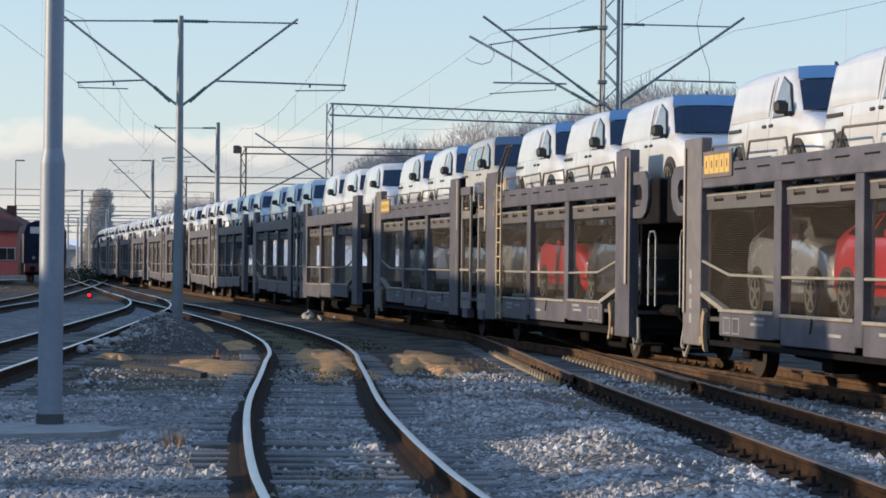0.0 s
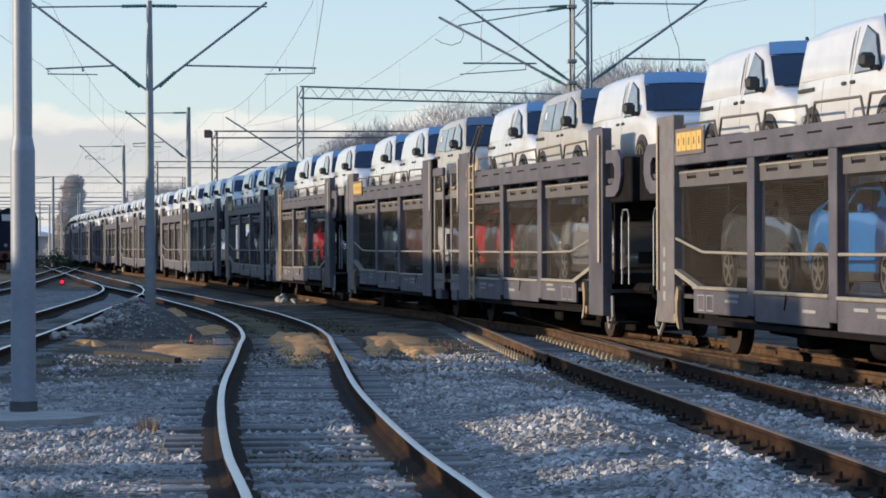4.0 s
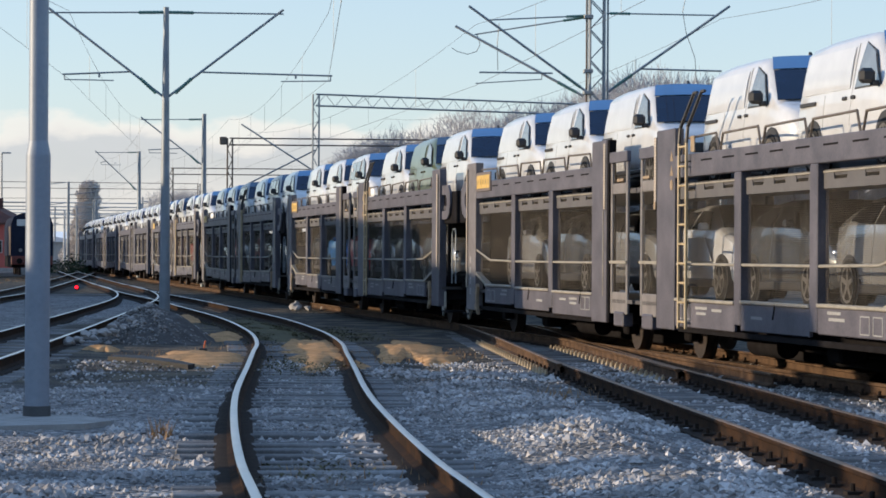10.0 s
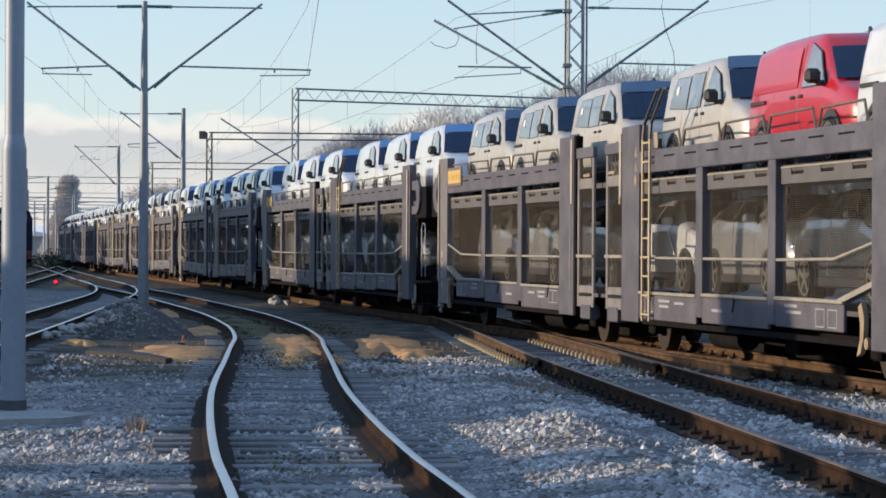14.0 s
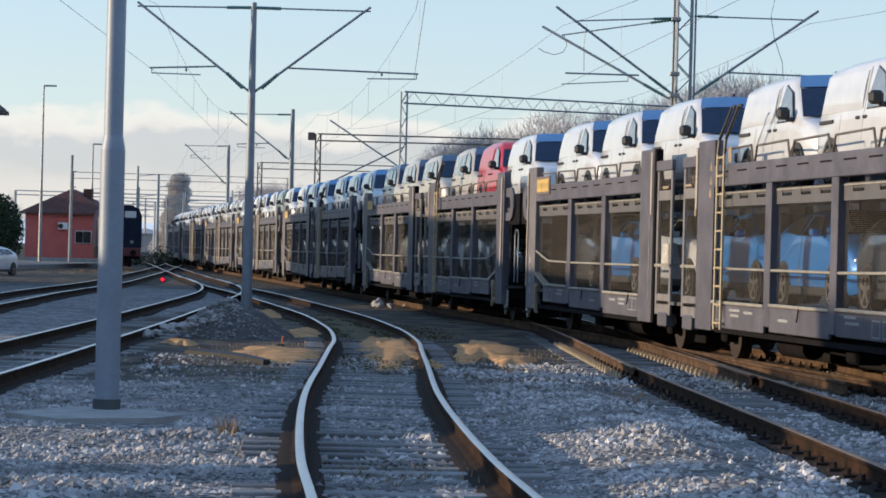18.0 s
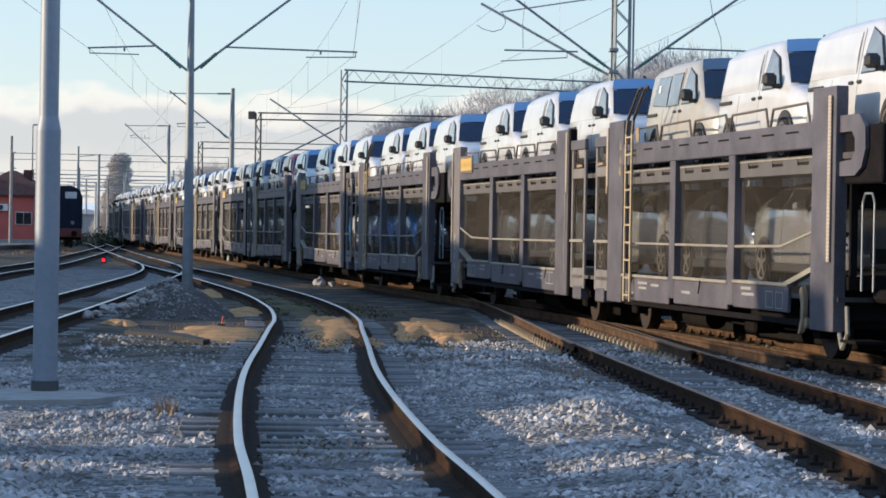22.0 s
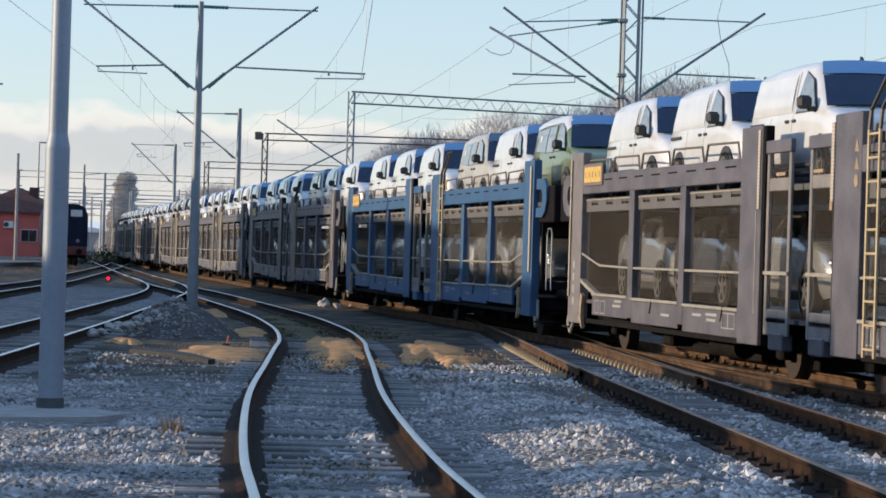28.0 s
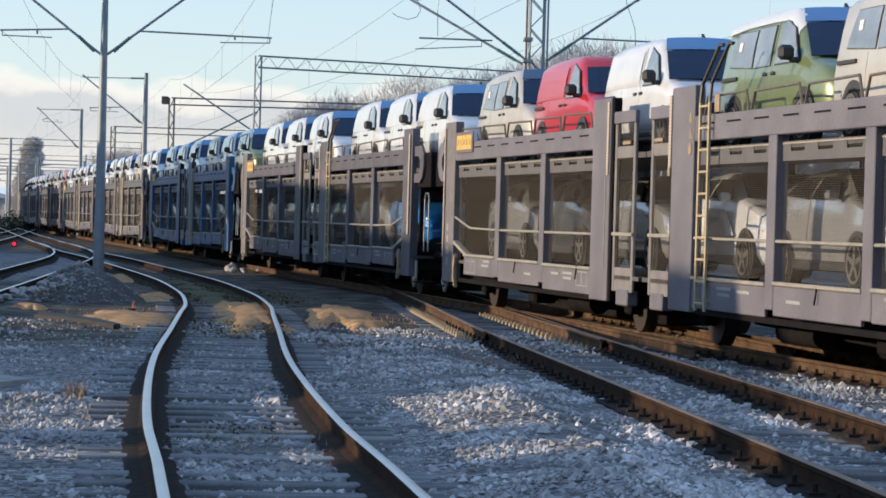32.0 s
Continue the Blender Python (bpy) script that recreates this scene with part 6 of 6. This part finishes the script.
def heap_stones():
    """Loose stones over the heap, thicker on the side of the yard's left tracks."""
    rnd = random.Random(33)
    v, f = [], []
    for i in range(1500):
        r, a = rnd.random() ** 0.6, rnd.uniform(0, 6.283)
        x, y = 1.3 * r * math.cos(a) - 0.1, 2.7 * r * math.sin(a)
        if rnd.random() < 0.5 and x > 0.1:
            continue
        z = 0.68 * (1 - r ** 1.4) + 0.14 * noise.noise((x * 2.2, y * 1.4, 7)) * (1 - r * 0.6) - 0.10 * r
        s = rnd.uniform(0.012, 0.035) + 0.05 * rnd.random() ** 8
        k = len(v)
        v += [(x + s * rnd.uniform(0.6, 1.2) * p, y + s * rnd.uniform(0.6, 1.2) * q, z + s * 0.3 + s * rnd.uniform(0.5, 0.9) * w) for p, q, w in ((1, 0, 0), (0, 1, 0), (-1, 0, 0), (0, -1, 0), (0, 0, 1), (0, 0, -1))]
        f += [(k + a0, k + b0, k + c0) for a0, b0, c0 in ((0, 1, 4), (1, 2, 4), (2, 3, 4), (3, 0, 4), (1, 0, 5), (2, 1, 5), (3, 2, 5), (0, 3, 5))]
    me = bpy.data.meshes.new("heap_stones")
    me.from_pydata(v, [], f)
    me.materials.append(mat("heap_stone", (0.36, 0.345, 0.33), (0.18, 0.172, 0.165), 3, 0.92, 0.0, 0.0, 20))
    ob = new("heap_stones", me)
    ob.matrix_basis = pose(-5.3, 53.6, 0, 0, 0, 8)
    tagged(ob, "loose grey stones covering the earth heap", "stones", kind="stuff")


heap_stones()


def weeds():
    rnd = random.Random(21)
    v, f = [], []
    for cx_, cy_, n, h, sp in ((-2.45, 25.2, 60, 0.2, 0.06), (-1.6, 42.5, 260, 0.08, 0.42), (-2.0, 47, 260, 0.08, 0.45), (0.1, 45.5, 320, 0.09, 0.62), (-3.4, 43.5, 150, 0.07, 0.6), (-4.3, 45.5, 120, 0.07, 0.5), (-2.9, 50, 200, 0.08, 0.6), (-0.4, 20.5, 60, 0.10, 0.4), (1.9, 33, 90, 0.12, 0.35), (-26, 165, 500, 0.16, 3)):
        for i in range(n):
            x, y = cx_ + rnd.gauss(0, sp), cy_ + rnd.gauss(0, sp * 2.2)
            a = rnd.uniform(0, 6.28)
            hh, w = h * rnd.uniform(0.4, 1.2), 0.012 if y < 60 else 0.03
            lean = Vector((math.cos(a), math.sin(a), 0)) * hh * 0.5
            k = len(v)
            b = rnd.uniform(0, 6.28)
            dx, dy = w * math.cos(b), w * math.sin(b)
            v += [(x - dx, y - dy, -0.06), (x + dx, y + dy, -0.06), (x + lean.x, y + lean.y, hh - 0.04)]
            f.append((k, k + 1, k + 2))
    me = bpy.data.meshes.new("dry_grass")
    me.from_pydata(v, [], f)
    me.materials.append(mat("dry_grass_blades", (0.42, 0.27, 0.15), (0.24, 0.16, 0.09), 1.0, 0.9))
    tagged(new("dry_grass", me), "thin tufts of dry yellow grass between stones", "grass", kind="stuff")


weeds()


def moss():
    """Low dark moss and leaf rosettes that have grown in the gauge of the disused track."""
    rnd = random.Random(77)
    v, f = [], []
    gauge = [p.y for p in NEAR], [p.x for p in NEAR]
    spots = [(-0.75, 21.6, 520, 0.30, 0.75), (-0.6, 24.0, 160, 0.35, 0.8), (-2.9, 35.5, 260, 0.5, 1.4), (-4.2, 40.0, 200, 0.5, 1.6)]
    spots += [(float(np.interp(y, *gauge)) + d, y, n * 2, 0.40, 1.9) for y, d, n in ((41, 0.1, 500), (54, 0.1, 1200), (57, 0.0, 1200), (60, 0.1, 1200), (64, 0.0, 1000), (68, 0.0, 800), (55, 1.5, 500), (60, 1.5, 500))]
    for cx_, cy_, n, sx, sy in spots:
        for i in range(n):
            x, y = cx_ + rnd.gauss(0, sx), cy_ + rnd.gauss(0, sy)
            z = ground_height(x, y) + 0.012 + 0.03 * rnd.random()
            a, w = rnd.uniform(0, 6.28), rnd.uniform(0.012, 0.034) * (1.0 if y < 38 else 1.25)
            d, e = Vector((math.cos(a), math.sin(a), rnd.uniform(0.1, 0.8))) * w, Vector((-math.sin(a), math.cos(a), 0)) * w * 0.5
            c = Vector((x, y, z))
            k = len(v)
            v += [c - d * 0.3, c + d * 0.5 + e, c + d * 1.2, c + d * 0.5 - e]
            f.append((k, k + 1, k + 2, k + 3))
    me = bpy.data.meshes.new("moss")
    me.from_pydata([tuple(p) for p in v], [], f)
    me.materials.append(mat("moss_leaves", (0.135, 0.125, 0.075), (0.09, 0.083, 0.05), 2.0, 0.9))
    tagged(new("moss", me), "dull green moss and small weeds among the ballast", "moss", kind="stuff")


moss()

# ---- rails of the junction ----
JUNCTION = empty("check_rails", "rusty check rails and bolts of the junction", "railway track", "yard tracks")
for a, b in (((1.50, 51.5), (2.10, 37.8)), ((2.85, 49.2), (3.66, 36.3)), ((3.28, 46.9), (4.80, 34.9)), ((5.55, 41.8), (6.15, 35.2)), ((2.79, 58.0), (3.76, 53.0))):
    rail([Vector(a), (Vector(a) + Vector(b)) / 2, Vector(b)], JUNCTION, RAIL_DULL, RT + 0.012, RAIL_BROWN)
BOLT = mat("bright_bolt", (0.72, 0.58, 0.38), (0.5, 0.4, 0.27), 20, 0.35, 0.5)


def shared(name, bm, material):
    me = bpy.data.meshes.new(name)
    bm.to_mesh(me)
    bm.free()
    me.materials.append(material)
    return me


bolt_mesh = shared("bolt", tube(tube(B(), (0, 0, -0.02), (0, 0, 0.025), 0.03, 6), (0, 0, 0.02), (0, 0, 0.055), 0.016, 6), BOLT)
for (ax, ay), (bx_, by), n in (((1.30, 51), (1.92, 38.2), 28), ((2.62, 48.6), (3.48, 36.6), 26)):
    for i in range(n):
        u = i / (n - 1)
        for d in (0.0, -0.09):
            o = new("bolt", bolt_mesh)
            o.parent = JUNCTION
            o.matrix_basis = pose(ax + (bx_ - ax) * u + d, ay + (by - ay) * u, 0.03)

# ---- sleepers and clips ----
sl = B()
box(sl, -1.28, 1.28, -0.12, 0.12, -0.13, 0.0, 0.012)
sleeper_mesh = shared("sleeper", sl, SLEEPER)
cl = B()
box(cl, -0.055, 0.055, -0.07, 0.07, 0.0, 0.03)
tube(cl, (0.0, 0, 0.02), (0.0, 0, 0.085), 0.02, 6)
clip_mesh = shared("rail_clip", cl, OIL_SHADOW)


def lay(pts, thing, y0, y1, clips=0.0):
    """Sleepers 0.62 m apart along a line, with rail clips up to a distance."""
    need = 0.0
    for a, b in zip(pts, pts[1:]):
        seg = (b - a).length
        while need < seg:
            p = a.lerp(b, need / seg)
            if y0 < p.y < y1:
                t = (b - a).normalized()
                turn = math.degrees(math.atan2(t.y, t.x)) - 90
                o = new("sleeper", sleeper_mesh)
                o.parent = thing
                o.matrix_basis = pose(p.x, p.y, random.uniform(-0.024, 0.006) if thing is near_track else random.uniform(-0.038, -0.004), 0, 0, turn + random.uniform(-1.5, 1.5))
                if p.y < clips:
                    for d in (-0.7535 - 0.105, 0.7535 - 0.105) if thing is not near_track else (0.7535 - 0.105,):
                        c = new("rail_clip", clip_mesh)
                        c.parent = thing
                        c.matrix_basis = pose(p.x + t.y * d, p.y - t.x * d, 0, 0, 0, turn)
            need += 0.62
        need -= seg


lay(NEAR, near_track, 12, 53)
lay(SIDE, side_track, 12, 58, 44)
lay(LEFT, left_track, 26, 62)
lay(MAIN, main_track, 26, 62, 48)


def ballast_stones():
    """Loose stones where the yard is seen from near, more thinly further off."""
    rng = np.random.default_rng(7)
    n = 72000
    y = 12.5 + 30.5 * rng.random(n) ** 1.15
    x = (-0.215 * y - 0.6) + rng.random(n) * (0.47 * y + 1.6)
    lines = [offset_line(NEAR, d) for d in (-0.7535, 0.7535)] + [offset_line(SIDE, d) for d in (-0.7535, 0.7535)] + [offset_line(MAIN, d) for d in (-0.7535, 0.7535)] + [offset_line(LEFT, d) for d in (-0.7535, 0.7535)]
    keep = np.ones(n, bool)
    for l in lines:
        lx = np.interp(y, [p.y for p in l], [p.x for p in l])
        keep &= np.abs(x - lx) > 0.12 + 0.20 * rng.random(n)
    keep &= ~((x > -4.8) & (x < -3.1) & (y > 25.7) & (y < 27.8))
    bare = np.array([noise.noise((a * 0.8, b * 0.3, 9)) for a, b in zip(x, y)])
    keep &= ~((bare < -0.16) & (rng.random(n) < 0.8))       # worn spots where few stones lie
    lx = np.interp(y, [p.y for p in NEAR], [p.x for p in NEAR])
    keep &= ~((x < lx - 1.0) & (rng.random(n) < np.clip((y - 30) / 8, 0, 0.75)))     # earth shows through towards the heap
    keep &= ~((np.hypot((x + 1.62 + 0.045 * (y - 47.2)) / 0.8, (y - 47.2) / 7.0) < 1) & (rng.random(n) < 0.9))
    x, y = x[keep], y[keep]
    n = len(x)
    clumps = np.array([noise.noise((a * 0.9, b * 0.55, 5)) for a, b in zip(x, y)])
    size = 1.02 * (0.012 + 0.024 * rng.random(n) ** 2.0 + 0.024 * rng.random(n) ** 9) * (1 + 0.75 * clumps)
    z = np.array([ground_height(a, b) for a, b in zip(x, y)]) + size * 0.25
    octa = np.array([(1, 0, 0), (0, 1, 0), (-1, 0, 0), (0, -1, 0), (0, 0, 0.8), (0, 0, -0.8)], float)
    tri = np.array([(0, 1, 4), (1, 2, 4), (2, 3, 4), (3, 0, 4), (1, 0, 5), (2, 1, 5), (3, 2, 5), (0, 3, 5)])
    v = octa[None] * (0.65 + 0.7 * rng.random((n, 6, 1)))
    ang, tilt = rng.random(n) * 6.28, (rng.random(n) - 0.5) * 1.6
    c, s = np.cos(tilt)[:, None], np.sin(tilt)[:, None]
    v = np.stack([v[..., 0] * c + v[..., 2] * s, v[..., 1], -v[..., 0] * s + v[..., 2] * c], -1)
    c, s = np.cos(ang)[:, None], np.sin(ang)[:, None]
    v = np.stack([v[..., 0] * c - v[..., 1] * s, v[..., 0] * s + v[..., 1] * c, v[..., 2]], -1)
    v = v * size[:, None, None] + np.stack([x, y, z], -1)[:, None]
    f = tri[None] + (np.arange(n) * 6)[:, None, None]
    me = bpy.data.meshes.new("ballast_stones")
    me.from_pydata(v.reshape(-1, 3), [], f.reshape(-1, 3).tolist())
    m = mat("ballast_stone", (0.55, 0.535, 0.53), (0.36, 0.35, 0.345), 2.0, 0.9, 0.0, 0.0, 30)
    nn, ll = m.node_tree.nodes, m.node_tree.links
    p = nn["Principled BSDF"]
    geo, hsv, mr = nn.new("ShaderNodeNewGeometry"), nn.new("ShaderNodeHueSaturation"), nn.new("ShaderNodeMapRange")
    mr.inputs["To Min"].default_value, mr.inputs["To Max"].default_value = 0.58, 1.08
    ll.new(geo.outputs["Random Per Island"], mr.inputs["Value"])
    tco, sx, sunlit_side, mul = nn.new("ShaderNodeTexCoord"), nn.new("ShaderNodeSeparateXYZ"), nn.new("ShaderNodeMapRange"), nn.new("ShaderNodeMath")
    ll.new(tco.outputs["Object"], sx.inputs[0])          # brighter towards the side track: sunlight put into the stones' colour
    for key, val in (("From Min", -0.6), ("From Max", 2.2), ("To Min", 0.95), ("To Max", 1.22)):
        sunlit_side.inputs[key].default_value = val
    ll.new(sx.outputs["X"], sunlit_side.inputs["Value"])
    mul.operation = "MULTIPLY"
    ll.new(mr.outputs[0], mul.inputs[0])
    ll.new(sunlit_side.outputs[0], mul.inputs[1])
    patch, pr, mul2 = nn.new("ShaderNodeTexNoise"), nn.new("ShaderNodeMapRange"), nn.new("ShaderNodeMath")
    patch.inputs["Scale"].default_value, patch.inputs["Detail"].default_value = 0.9, 4      # dusty and dirty patches
    ll.new(tco.outputs["Object"], patch.inputs["Vector"])
    for key, val in (("From Min", 0.36), ("From Max", 0.60), ("To Min", 0.62), ("To Max", 1.22)):
        pr.inputs[key].default_value = val
    ll.new(patch.outputs["Fac"], pr.inputs["Value"])
    mul2.operation = "MULTIPLY"
    ll.new(mul.outputs[0], mul2.inputs[0])
    ll.new(pr.outputs[0], mul2.inputs[1])
    ll.new(mul2.outputs[0], hsv.inputs["Value"])
    ll.new(p.inputs["Base Color"].links[0].from_socket, hsv.inputs["Color"])
    ll.new(hsv.outputs["Color"], p.inputs["Base Color"])
    me.materials.append(m)
    tagged(new("ballast_stones", me), "loose pale grey ballast stones", "gravel", kind="stuff")


ballast_stones()

motions()
